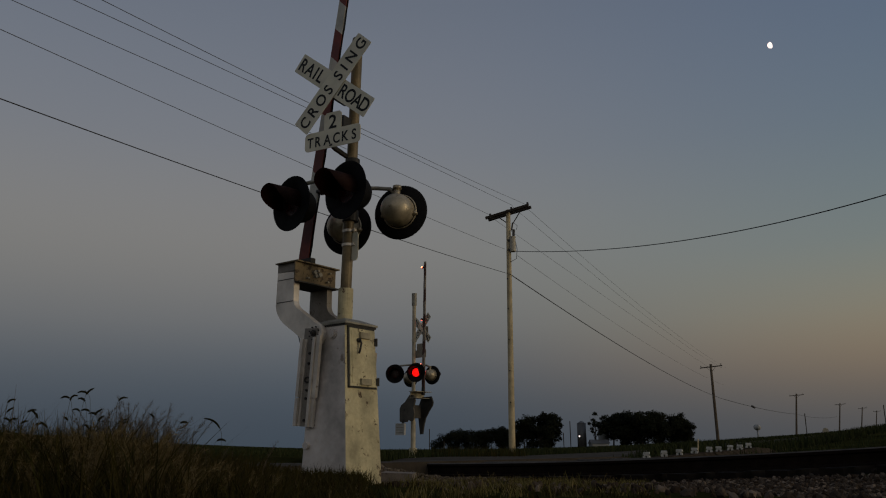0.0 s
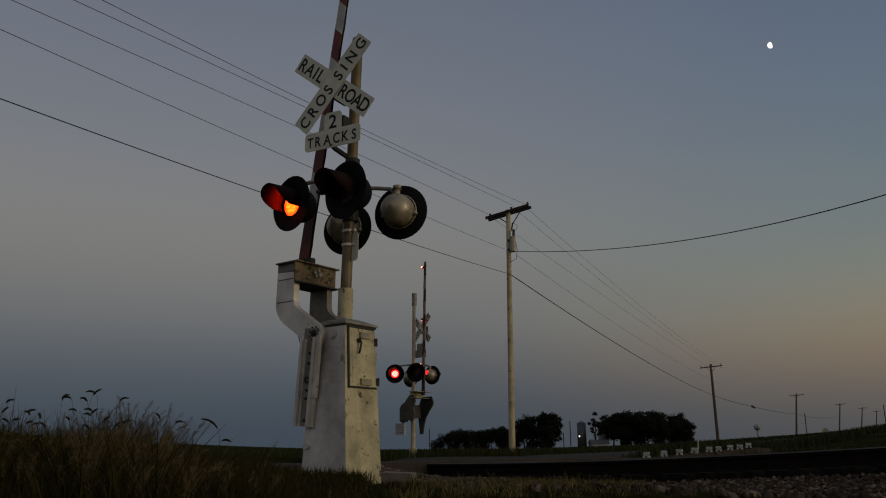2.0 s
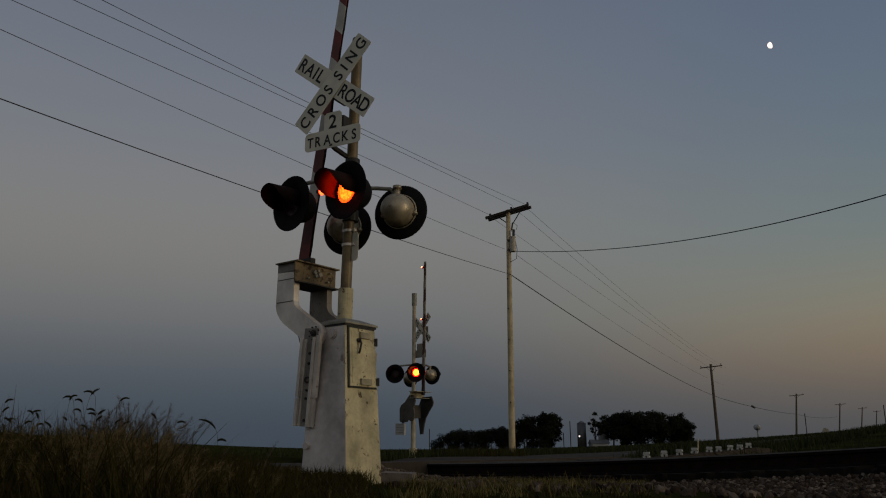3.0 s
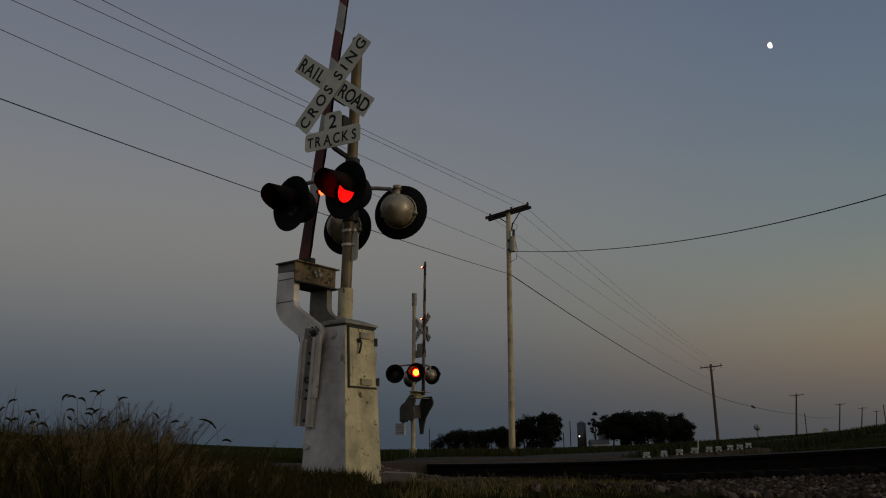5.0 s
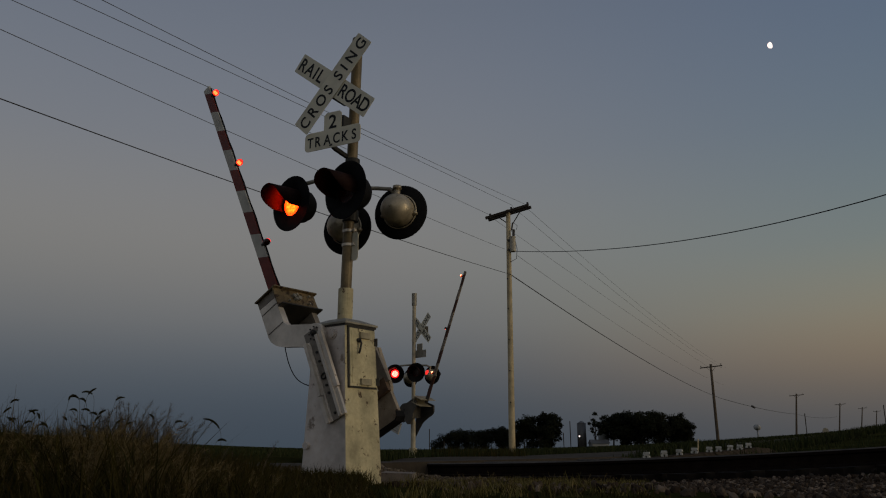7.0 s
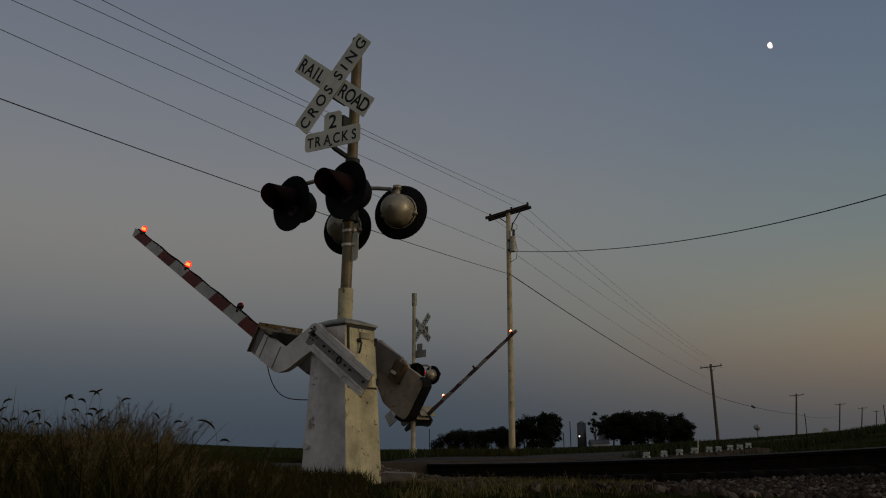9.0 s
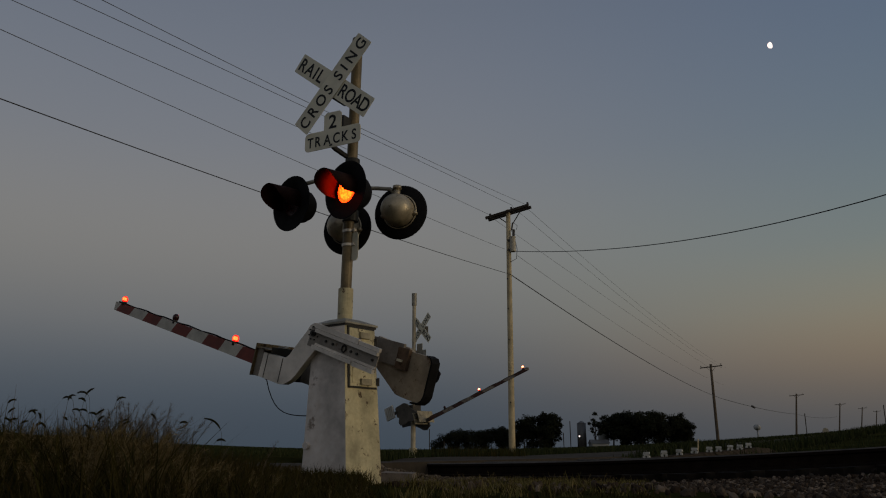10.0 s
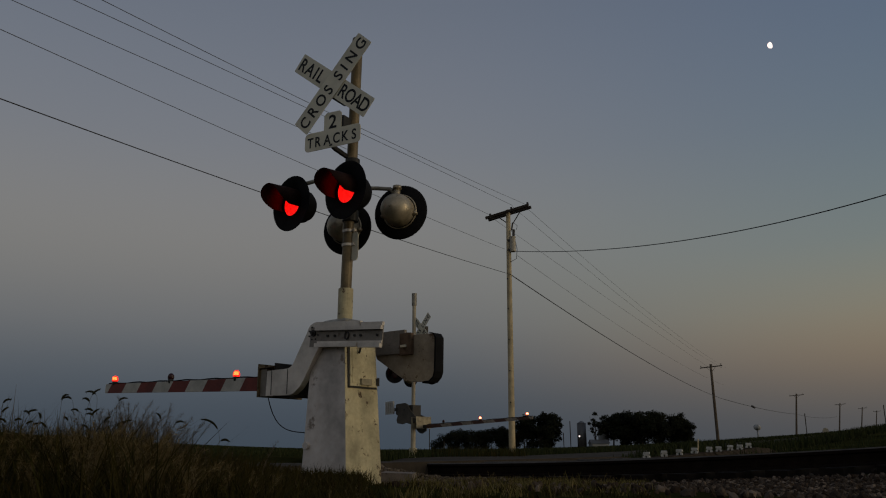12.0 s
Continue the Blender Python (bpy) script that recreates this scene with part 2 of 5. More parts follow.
M["grass"] = island_material("grass_blades", [(0.020, 0.019, 0.004), (0.034, 0.029, 0.006), (0.046, 0.036, 0.008), (0.024, 0.025, 0.005), (0.075, 0.055, 0.018)])
M["straw"] = island_material("dying_grass", [(0.050, 0.036, 0.014), (0.030, 0.024, 0.009), (0.075, 0.052, 0.022)])
M["verge"] = island_material("olive_verge_grass", [(0.11, 0.098, 0.028), (0.18, 0.148, 0.056), (0.08, 0.073, 0.022), (0.26, 0.20, 0.09)])
M["tan_seed"] = island_material("tan_seed_hairs", [(0.15, 0.112, 0.052), (0.09, 0.066, 0.028), (0.24, 0.185, 0.10)])
M["plume"] = island_material("grass_plumes", [(0.11, 0.085, 0.06), (0.06, 0.05, 0.035), (0.17, 0.135, 0.10)])
M["seed"] = island_material("seed_heads", [(0.016, 0.017, 0.010), (0.028, 0.026, 0.014), (0.020, 0.022, 0.010)])
M["stone"] = island_material("ballast_stone", [(0.020, 0.014, 0.010), (0.066, 0.047, 0.034), (0.030, 0.020, 0.014), (0.22, 0.17, 0.13), (0.014, 0.010, 0.008), (0.085, 0.064, 0.048), (0.034, 0.024, 0.017), (0.12, 0.093, 0.07)])
M["grit"] = island_material("pale_grit", [(0.085, 0.066, 0.045), (0.16, 0.125, 0.09), (0.06, 0.046, 0.032), (0.24, 0.19, 0.14)])
M["gravel"] = mat("brown_gravel", (0.055, 0.043, 0.031), 0.95, 0.0, 0.5, 6.0, 0.6, spot=(0.13, 0.10, 0.075), spot_at=0.57, gloss=0.0)
M["crop"] = island_material("crop_leaves", [(0.026, 0.034, 0.012), (0.036, 0.044, 0.016), (0.045, 0.048, 0.02)])


# ---------------------------------------------------------------- mesh helpers
def part(name, bm, material, parent=None, label="", smooth=False, bevel=0.0):
    me = bpy.data.meshes.new(name)
    if bevel:
        edges = [e for e in bm.edges if len(e.link_faces) == 2 and e.calc_face_angle(0) > 0.6]
        bmesh.ops.bevel(bm, geom=edges, offset=bevel, segments=1, affect="EDGES", clamp_overlap=True)
    bmesh.ops.recalc_face_normals(bm, faces=bm.faces)
    for f in bm.faces:
        f.smooth = smooth
    bm.to_mesh(me)
    bm.free()
    for mm in (material if isinstance(material, (list, tuple)) else [material]):
        me.materials.append(mm)
    ob = new(name, me)
    if parent:
        ob.parent = parent
    if label:
        ob["label"] = label
    return ob


def box(bm, x0, x1, y0, y1, z0, z1, mi=0):
    vs = [bm.verts.new((x, y, z)) for z in (z0, z1) for y in (y0, y1) for x in (x0, x1)]
    for q in ((0, 1, 3, 2), (4, 6, 7, 5), (0, 4, 5, 1), (1, 5, 7, 3), (3, 7, 6, 2), (2, 6, 4, 0)):
        bm.faces.new([vs[i] for i in q]).material_index = mi
    return vs


def cyl(bm, p0, p1, r0, r1=None, seg=16, mi=0, cap=True):
    p0, p1 = Vector(p0), Vector(p1)
    r1 = r0 if r1 is None else r1
    z = (p1 - p0).normalized()
    x = z.orthogonal().normalized()
    y = z.cross(x)
    rings = []
    for p, r in ((p0, r0), (p1, r1)):
        rings.append([bm.verts.new(p + (x * math.cos(a) + y * math.sin(a)) * r) for a in (2 * math.pi * i / seg for i in range(seg))])
    for i in range(seg):
        j = (i + 1) % seg
        bm.faces.new((rings[0][i], rings[0][j], rings[1][j], rings[1][i])).material_index = mi
    if cap:
        bm.faces.new(rings[0][::-1]).material_index = mi
        bm.faces.new(rings[1]).material_index = mi


def pipe(bm, pts, r, seg=8):
    """A round tube along a line of points, in one skin."""
    pts = [Vector(p) for p in pts]
    rings = []
    ref = None
    for i, p in enumerate(pts):
        d = (pts[min(i + 1, len(pts) - 1)] - pts[max(i - 1, 0)]).normalized()
        x = d.orthogonal().normalized() if ref is None else (ref - d * ref.dot(d)).normalized()
        ref = x
        y = d.cross(x)
        rr = r(i / (len(pts) - 1)) if callable(r) else r
        rings.append([bm.verts.new(p + (x * math.cos(a) + y * math.sin(a)) * rr) for a in (2 * math.pi * k / seg for k in range(seg))])
    for a, b in zip(rings, rings[1:]):
        for k in range(seg):
            j = (k + 1) % seg
            bm.faces.new((a[k], a[j], b[j], b[k]))
    bm.faces.new(rings[0][::-1])
    bm.faces.new(rings[-1])


def plate(bm, outline, y0, y1, mi=0):
    """A flat plate in the x-z plane, from y0 to y1."""
    a = [bm.verts.new((x, y0, z)) for x, z in outline]
    b = [bm.verts.new((x, y1, z)) for x, z in outline]
    n = len(outline)
    bm.faces.new(a).material_index = mi
    bm.faces.new(b[::-1]).material_index = mi
    for i in range(n):
        j = (i + 1) % n
        bm.faces.new((a[i], b[i], b[j], a[j])).material_index = mi


def lathe(bm, profile, seg=32, mi=0, span=(0.0, 360.0)):
    """A shell turned round the y axis: profile of (radius, y)."""
    full = span[1] - span[0] >= 360
    n = seg if full else seg + 1
    rings = []
    for r, y in profile:
        ring = []
        for i in range(n):
            a = radians(span[0] + (span[1] - span[0]) * i / seg)
            ring.append(bm.verts.new((r * math.cos(a), y, r * math.sin(a))))
        rings.append(ring)
    for a, b in zip(rings, rings[1:]):
        for i in range(seg):
            j = (i + 1) % n
            bm.faces.new((a[i], a[j], b[j], b[i])).material_index = mi


def rounded(w, h, r, n=4):
    pts = []
    for cx, cz, a0 in ((w / 2 - r, h / 2 - r, 0), (-w / 2 + r, h / 2 - r, 90), (-w / 2 + r, -h / 2 + r, 180), (w / 2 - r, -h / 2 + r, 270)):
        for i in range(n + 1):
            a = radians(a0 + 90 * i / n)
            pts.append((cx + r * math.cos(a), cz + r * math.sin(a)))
    return pts


def letters(text, height, m, material, parent, spacing=1.0, squeeze=1.0):
    """Writing with Blender's own font, turned to mesh. m: its pose in the parent's space, reading along its x."""
    cu = bpy.data.curves.new("letters", "FONT")
    cu.body, cu.size, cu.align_x, cu.align_y = text, height / 0.69, "CENTER", "CENTER"
    cu.space_character, cu.extrude, cu.offset = spacing, 0.0012, 0.022 * height
    tmp = new("letters_curve", cu)
    bpy.context.view_layer.update()
    me = bpy.data.meshes.new_from_object(tmp.evaluated_get(bpy.context.evaluated_depsgraph_get()))
    bpy.data.objects.remove(tmp)
    me.name = "letters"
    xs = [v.co.x for v in me.vertices]
    ys = [v.co.y for v in me.vertices]
    mid = Vector(((min(xs) + max(xs)) / 2, (min(ys) + max(ys)) / 2, 0))
    me.transform(m @ Matrix.Diagonal((squeeze, 1, 1, 1)) @ Matrix.Translation(-mid))
    me.materials.clear()
    me.materials.append(material)
    ob = new("letters", me)
    ob.parent = parent
    ob["label"] = "black letters"
    return ob


def stuff(name, verts, faces, material, label, category):
    me = bpy.data.meshes.new(name)
    me.from_pydata(verts, [], faces)
    me.materials.append(material)
    return tagged(new(name, me), label, category, kind="stuff")

# ---------------------------------------------------------------- plan
GATE = Vector((-1.034, 8.055, 0.0))
AZ = 0.6445
ROAD = Vector((math.sin(AZ), math.cos(AZ), 0))      # the way the traffic goes
TRACK = Vector((math.cos(AZ), -math.sin(AZ), 0))    # along the rails
NEAR_RAIL, GAUGE, SECOND = 3.5, 1.435, 4.6


def smooth(a, b, v):
    t = min(1, max(0, (v - a) / (b - a)))
    return t * t * (3 - 2 * t)


def plan(s, w, z=0.0):
    return GATE + ROAD * s + TRACK * w + Vector((0, 0, z))


def rail_top(w):
    """The track climbs gently along its length."""
    w = max(-10.0, w)
    if w < -2.4:
        return 0.02 - 0.021 * (-2.4 - w)
    if w > 5:
        return 0.266 + 0.0666 * 3.0 * (1 - math.exp(-(w - 5) / 3.0))
    return 0.02 + 0.0045 * (w + 2.4) ** 2


def ground_height(x, y):
    p = Vector((x, y, 0)) - GATE
    s, w = p.dot(ROAD), p.dot(TRACK)
    z = 0.0
    bed = smooth(1.7, 3.0, s) * (1 - smooth(10.0, 12.5, s))
    z += bed * (rail_top(w) - 0.27)
    z -= 0.12 * smooth(-1.8, -0.2, s) * (1 - smooth(1.9, 3.0, s)) * smooth(-1.5, 0.2, w)
    if y > 5:
        z -= 0.16 * smooth(10.3, 13.5, s) * smooth(-8.0, -5.0, w) * (1 - smooth(40, 70, y)) * (1 - smooth(0.17, 0.25, x / y))
    far = max(0.0, y - 18)
    z += -0.05 * smooth(0, 10, far)
    if y > 12:
        k = max(-0.75, min(0.75, x / y))
        z += 0.0835 * k * k * min(y, 260.0) * smooth(12, 45, y)
    r = math.hypot(x, y)
    z += 0.03 * noise.noise(Vector((x * 0.8, y * 0.8, 0))) * smooth(0.5, 3, r) * (1 - bed)
    if r > 25 and y < 12:
        z += 0.3 * noise.noise(Vector((x * 0.02, y * 0.02, 3)))
    # a low bank beside the road shoulder
    z += 0.07 * smooth(-0.6, -2.6, x) * smooth(1.0, 2.5, y) * (1 - smooth(3.6, 5.2, y))
    return z


def build_ground():
    bm = bmesh.new()
    radii = [0.25 * 1.062 ** i for i in range(160)]
    seg = 220
    centre = bm.verts.new((0, 0, ground_height(0, 0)))
    last = None
    for r in radii:
        ring = []
        for i in range(seg):
            a = 2 * math.pi * i / seg
            x, y = r * math.cos(a), r * math.sin(a)
            ring.append(bm.verts.new((x, y, ground_height(x, y))))
        for i in range(seg):
            j = (i + 1) % seg
            if last:
                bm.faces.new((last[i], ring[i], ring[j], last[j]))
            else:
                bm.faces.new((centre, ring[i], ring[j]))
        last = ring
    tagged(part("ground", bm, M["ground"], smooth=True), "dark grassy ground and fields reaching the horizon", "ground", kind="structure")


def road_height(s, w):
    on = smooth(0.5, 3.2, s) * (1 - smooth(11, 14, s))
    return 0.035 + on * (rail_top(w) - 0.01)


def build_road():
    bm = bmesh.new()
    ss = [-60, -40, -20, -10, -5, -2, 0, 1, 1.6, 2.2, 2.8, 3.4, 4, 5, 6, 7, 8, 9, 10, 11, 12, 13, 14, 16, 18, 20, 22, 24, 27, 30, 34, 40, 50, 65, 90, 130]
    ws = [-9.2, -7.5, -5.4, -3.4, -1.62]
    grid = []
    for s in ss:
        row = []
        for w in ws:
            p = plan(s, w)
            z = max(road_height(s, w), ground_height(p.x, p.y) + 0.03)
            if s > 10:
                z += (ground_height(p.x, p.y) + 0.03 - z) * smooth(10, 12.5, s)
            row.append(bm.verts.new((p.x, p.y, z)))
        grid.append(row)
    faces = []
    for a, b in zip(grid, grid[1:]):
        for i in range(len(ws) - 1):
            faces.append(bm.faces.new((a[i], a[i + 1], b[i + 1], b[i])))
    ext = bmesh.ops.extrude_face_region(bm, geom=faces)
    for v in ext["geom"]:
        if isinstance(v, bmesh.types.BMVert):
            v.co.z -= 0.30
    tagged(part("road", bm, M["asphalt"]), "worn grey asphalt road over the crossing", "road", kind="structure")


RAIL = [(-0.07, 0), (0.07, 0), (0.07, 0.012), (0.012, 0.032), (0.009, 0.12), (0.036, 0.135), (0.036, 0.163), (0.024, 0.177),
        (-0.024, 0.177), (-0.036, 0.163), (-0.036, 0.135), (-0.009, 0.12), (-0.012, 0.032), (-0.07, 0.012)]


def build_track(s0, tag):
    track = tagged(new("railway_track"), "rusty railway track on dark wooden ties in grey ballast", "railway track", "tracks")
    track.location = plan(s0, 0)
    ws = [-40, -25, -15, -9, -6, -4] + [-2.4 + 0.4 * i for i in range(26)] + [9, 11, 14, 18, 25, 40]
    for k in (0, 1):
        bm = bmesh.new()
        rings = []
        for w in ws:
            p = TRACK * w + ROAD * (k * GAUGE)
            rings.append([bm.verts.new(p + ROAD * x + Vector((0, 0, rail_top(w) - 0.175 + z))) for x, z in RAIL])
        for a, b in zip(rings, rings[1:]):
            for i in range(len(RAIL)):
                j = (i + 1) % len(RAIL)
                bm.faces.new((a[i], a[j], b[j], b[i])).material_index = 1 if 6 <= i <= 8 else 0
        part("rail", bm, [M["rail"], M["rail_head"]], track, "rusty rail with a worn bright head")
    bm = bmesh.new()
    box(bm, -0.11, 0.11, -0.55, GAUGE + 0.55, -0.17, 0)
    proto = part("tie", bm, M["tie"], track, bevel=0.012)
    tries = 0
    for i in range(-14, 60):
        w = 0.2 + i * 0.52
        if -9.4 < w < -1.4:
            continue
        tie = proto if tries == 0 else bpy.data.objects.new("tie", proto.data)
        if tries:
            scene.collection.objects.link(tie)
            tie.parent = track
        tries += 1
        tie.matrix_basis = Matrix.Translation(TRACK * w + Vector((0, 0, rail_top(w) - 0.178))) @ pose(0, 0, 0, 0, random.uniform(-1, 1), -math.degrees(AZ) + random.uniform(-1, 1))


def stones(n, area, size, label, seed, material=None):
    rng = np.random.default_rng(seed)
    ico = bmesh.new()
    bmesh.ops.create_icosphere(ico, subdivisions=1, radius=1)
    base = np.array([v.co for v in ico.verts])
    tri = [[v.index for v in f.verts] for f in ico.faces]
    ico.free()
    verts, faces = [], []
    for i in range(n):
        s, w = area(rng)
        p = plan(s, w)
        r = size * rng.uniform(0.55, 1.25)
        q = Euler(rng.uniform(0, 6.28, 3)).to_matrix()
        sh = base * (1 + rng.uniform(-0.28, 0.28, (len(base), 1))) * np.array([1, rng.uniform(0.6, 1), rng.uniform(0.5, 0.9)]) * r
        sh = sh @ np.array(q).T + np.array([p.x, p.y, ground_height(p.x, p.y) + r * rng.uniform(0.1, 0.5)])
        o = len(verts)
        verts.extend(map(tuple, sh))
        faces.extend([[a + o for a in t] for t in tri])
    return stuff("ballast", verts, faces, material or M["stone"], label, "gravel")


def blades(name, spots, material, label, seed, width=0.004, lean=0.5, seg=3):
    """Grass: spots of (x, y, height)."""
    rng = np.random.default_rng(seed)
    verts, faces = [], []
    for x, y, h in spots:
        a = rng.uniform(0, 2 * math.pi)
        dx, dy = math.cos(a), math.sin(a)
        bend = lean * rng.uniform(0.2, 1.0) * h
        z0 = ground_height(x, y) - 0.02
        px, py = -dy * width * rng.uniform(0.6, 1.4), dx * width * rng.uniform(0.6, 1.4)
        o = len(verts)
        for i in range(seg + 1):
            t = i / seg
            k = 1 - 0.85 * t
            cx, cy, cz = x + dx * bend * t * t, y + dy * bend * t * t, z0 + h * t
            verts.append((cx - px * k, cy - py * k, cz))
            verts.append((cx + px * k, cy + py * k, cz))
        for i in range(seg):
            j = o + 2 * i
            faces.append((j, j + 1, j + 3, j + 2))
    return stuff(name, verts, faces, material, label, "grass")


# ---------------------------------------------------------------- the crossing signal
def lamp(parent, x, y, z, yaw, back, lit, far=False, flare=-0.016):
    """A flashing light: a black round background with hood and dome, and a turning three-faced lens drum inside."""
    bm = bmesh.new()
    lathe(bm, [(0.131, -0.004), (0.285, -0.004), (0.300, 0.012), (0.300, 0.018), (0.283, 0.006), (0.131, 0.006), (0.131, -0.004)], 40)
    ob = part("signal_lamp", bm, M["black"], parent, "round black background of a flashing light", smooth=True)
    ob.matrix_basis = pose(x, y, z, 0, 0, yaw + (180 if back else 0))
    bm = bmesh.new()
    rows = []
    for i in range(29):
        a = radians(-24 + 228 * i / 28)
        u = abs(a - radians(90)) / radians(114)
        reach = 0.33 * (1 - 0.55 * u ** 4)
        r0, r1 = 0.162, 0.162 + flare * reach / 0.33
        rows.append([bm.verts.new((rr * math.cos(a), d, rr * math.sin(a))) for rr, d in ((r0, 0.006), (r1, reach), (r1 - 0.005, reach), (r0 - 0.005, 0.006))])
    for a, b in zip(rows, rows[1:]):
        for i in range(4):
            j = (i + 1) % 4
            bm.faces.new((a[i], a[j], b[j], b[i])).material_index = 1 if i == 2 else 0
    part("hood", bm, [M["hood"], M["hood_inside"]], ob, "black metal visor", smooth=True)
    bm = bmesh.new()
    k = 1.0 if lit else 0.925
    lathe(bm, [(r * k, d) for r, d in ((0.182, -0.006), (0.184, -0.03), (0.182, -0.10), (0.172, -0.17), (0.135, -0.225), (0.07, -0.262), (0.004, -0.272))], 28)
    for a in (-12, 192):
        c = (0.186 * math.cos(radians(a)), -0.02, 0.186 * math.sin(radians(a)))
        cyl(bm, (c[0], -0.005, c[2]), (c[0], -0.06, c[2]), 0.022, seg=8)
    lathe(bm, [(0.190, -0.006), (0.192, -0.018), (0.181, -0.020)], 28)
    cyl(bm, (0, -0.10, 0.12), (0, -0.10, 0.245), 0.04, 0.03, seg=12)
    cyl(bm, (0, -0.10, 0.225), (0, -0.10, 0.262), 0.052, 0.045, seg=12)
    part("housing", bm, M["black"] if lit and not far else M["dome"], ob, "dark dome on the back of the light" if lit and not far else "dull silver dome on the back of the light", smooth=True)
    bm = bmesh.new()
    # three round lenses back to back on a carrier: dark, dim and lit
    for turn, mi in ((0, 0), (-120, 1), (-240, 2)):
        q = Matrix.Rotation(radians(turn), 3, "Z")
        hub = bm.verts.new(q @ Vector((0, 0.096, 0)))
        rings = []
        for rr, d in ((0.098, 0.090), (0.142, 0.084), (0.142, 0.082)):
            rings.append([bm.verts.new(q @ Vector((rr * math.sin(a), d, rr * math.cos(a)))) for a in (2 * math.pi * i / 24 for i in range(24))])
        for i in range(24):
            j = (i + 1) % 24
            bm.faces.new((hub, rings[0][i], rings[0][j])).material_index = 3 if mi == 2 else mi
            bm.faces.new((rings[0][i], rings[1][i], rings[1][j], rings[0][j])).material_index = mi
            bm.faces.new((rings[1][i], rings[2][i], rings[2][j], rings[1][j])).material_index = 0
        bm.faces.new(rings[2]).material_index = 0
    drum = part("lens_drum", bm, [M["lens_off"], M["lens_dim"], M["far_rim"] if far else M["lens_on"], (M["far_pale"] if x < 0 else M["far_on"]) if far else M["lens_core"]] if lit else [M["lens_off"]] * 4, ob, "red signal lens")
    drum.location = (0, -0.092, 0)
    return drum


def blade_sign(parent, text, angle, centre, yaw, facing, y, squeeze, height):
    """One blade of the crossbuck. angle: its slope as read from the front."""
    bm = bmesh.new()
    plate(bm, rounded(1.215, 0.23, 0.012, 2), -0.003, 0.003)
    ob = part("crossbuck_blade", bm, M["sign"], parent, "white sign board with black letters")
    flip = 0 if facing > 0 else 180
    ob.matrix_basis = pose(centre[0], centre[1], centre[2], 0, 0, yaw + flip) @ pose(0, y, 0) @ pose(0, 0, 0, 0, angle, 0)
    for word, at in text:
        letters(word, height, Matrix.Translation((-at, 0.0045, 0)) @ Matrix(((-1, 0, 0, 0), (0, 0, 1, 0), (0, 1, 0, 0), (0, 0, 0, 1))), M["letter"], ob, 1.0, squeeze)
    return ob


def crossbuck(parent, centre, yaw, roll, facing=1):
    blade_sign(parent, [("C", -0.52), ("R", -0.365), ("O", -0.215), ("S", -0.075), ("S", 0.11), ("I", 0.22), ("N", 0.355), ("G", 0.525)], 42.8 + roll, centre, yaw, facing, 0.012, 0.92, 0.128)
    blade_sign(parent, [("R", -0.525), ("A", -0.405), ("I", -0.305), ("L", -0.215), ("R", 0.185), ("O", 0.30), ("A", 0.42), ("D", 0.535)], -42.8 + roll, centre, yaw, facing, 0.0, 0.84, 0.145)
    bm = bmesh.new()
    box(bm, -0.04, 0.03, -0.25, -0.006, -0.15, 0.10)
    b = part("sign_bracket", bm, M["dark_steel"], parent)
    b.matrix_basis = pose(centre[0], centre[1], centre[2], 0, 0, yaw + (0 if facing > 0 else 180))


def tracks_sign(parent, centre, yaw, roll):
    bm = bmesh.new()
    out = rounded(0.73, 0.21, 0.045, 4)
    tab = [(0.115, 0.105), (0.115, 0.27), (0.085, 0.30), (-0.085, 0.30), (-0.115, 0.27), (-0.115, 0.105)]
    out = out[:5] + tab + out[5:]
    plate(bm, out, -0.003, 0.003)
    ob = part("tracks_sign", bm, M["sign"], parent, "white plate counting the tracks in black letters")
    ob.matrix_basis = pose(*centre, 0, roll, yaw)
    face = Matrix(((-1, 0, 0, 0), (0, 0, 1, 0), (0, 1, 0, 0), (0, 0, 0, 1)))
    for word, at in (("T", -0.29), ("R", -0.185), ("A", -0.063), ("C", 0.058), ("K", 0.172), ("S", 0.285)):
        letters(word, 0.112, Matrix.Translation((-at, 0.0045, -0.008)) @ face, M["letter"], ob, 1.0, 0.82)
    letters("2", 0.15, Matrix.Translation((0, 0.0045, 0.19)) @ face, M["letter"], ob)
    bm = bmesh.new()
    pipe(bm, [(0.02, -0.004, -0.06), (0.0, -0.06, -0.10), (-0.08, -0.15, -0.17), (-0.14, -0.21, -0.20)], 0.03, 6)
    part("sign_bracket", bm, M["dark_steel"], ob)
    bm = bmesh.new()
    box(bm, -0.14, -0.04, -0.24, -0.004, 0.12, 0.24)
    part("sign_bracket", bm, M["dark_steel"], ob)


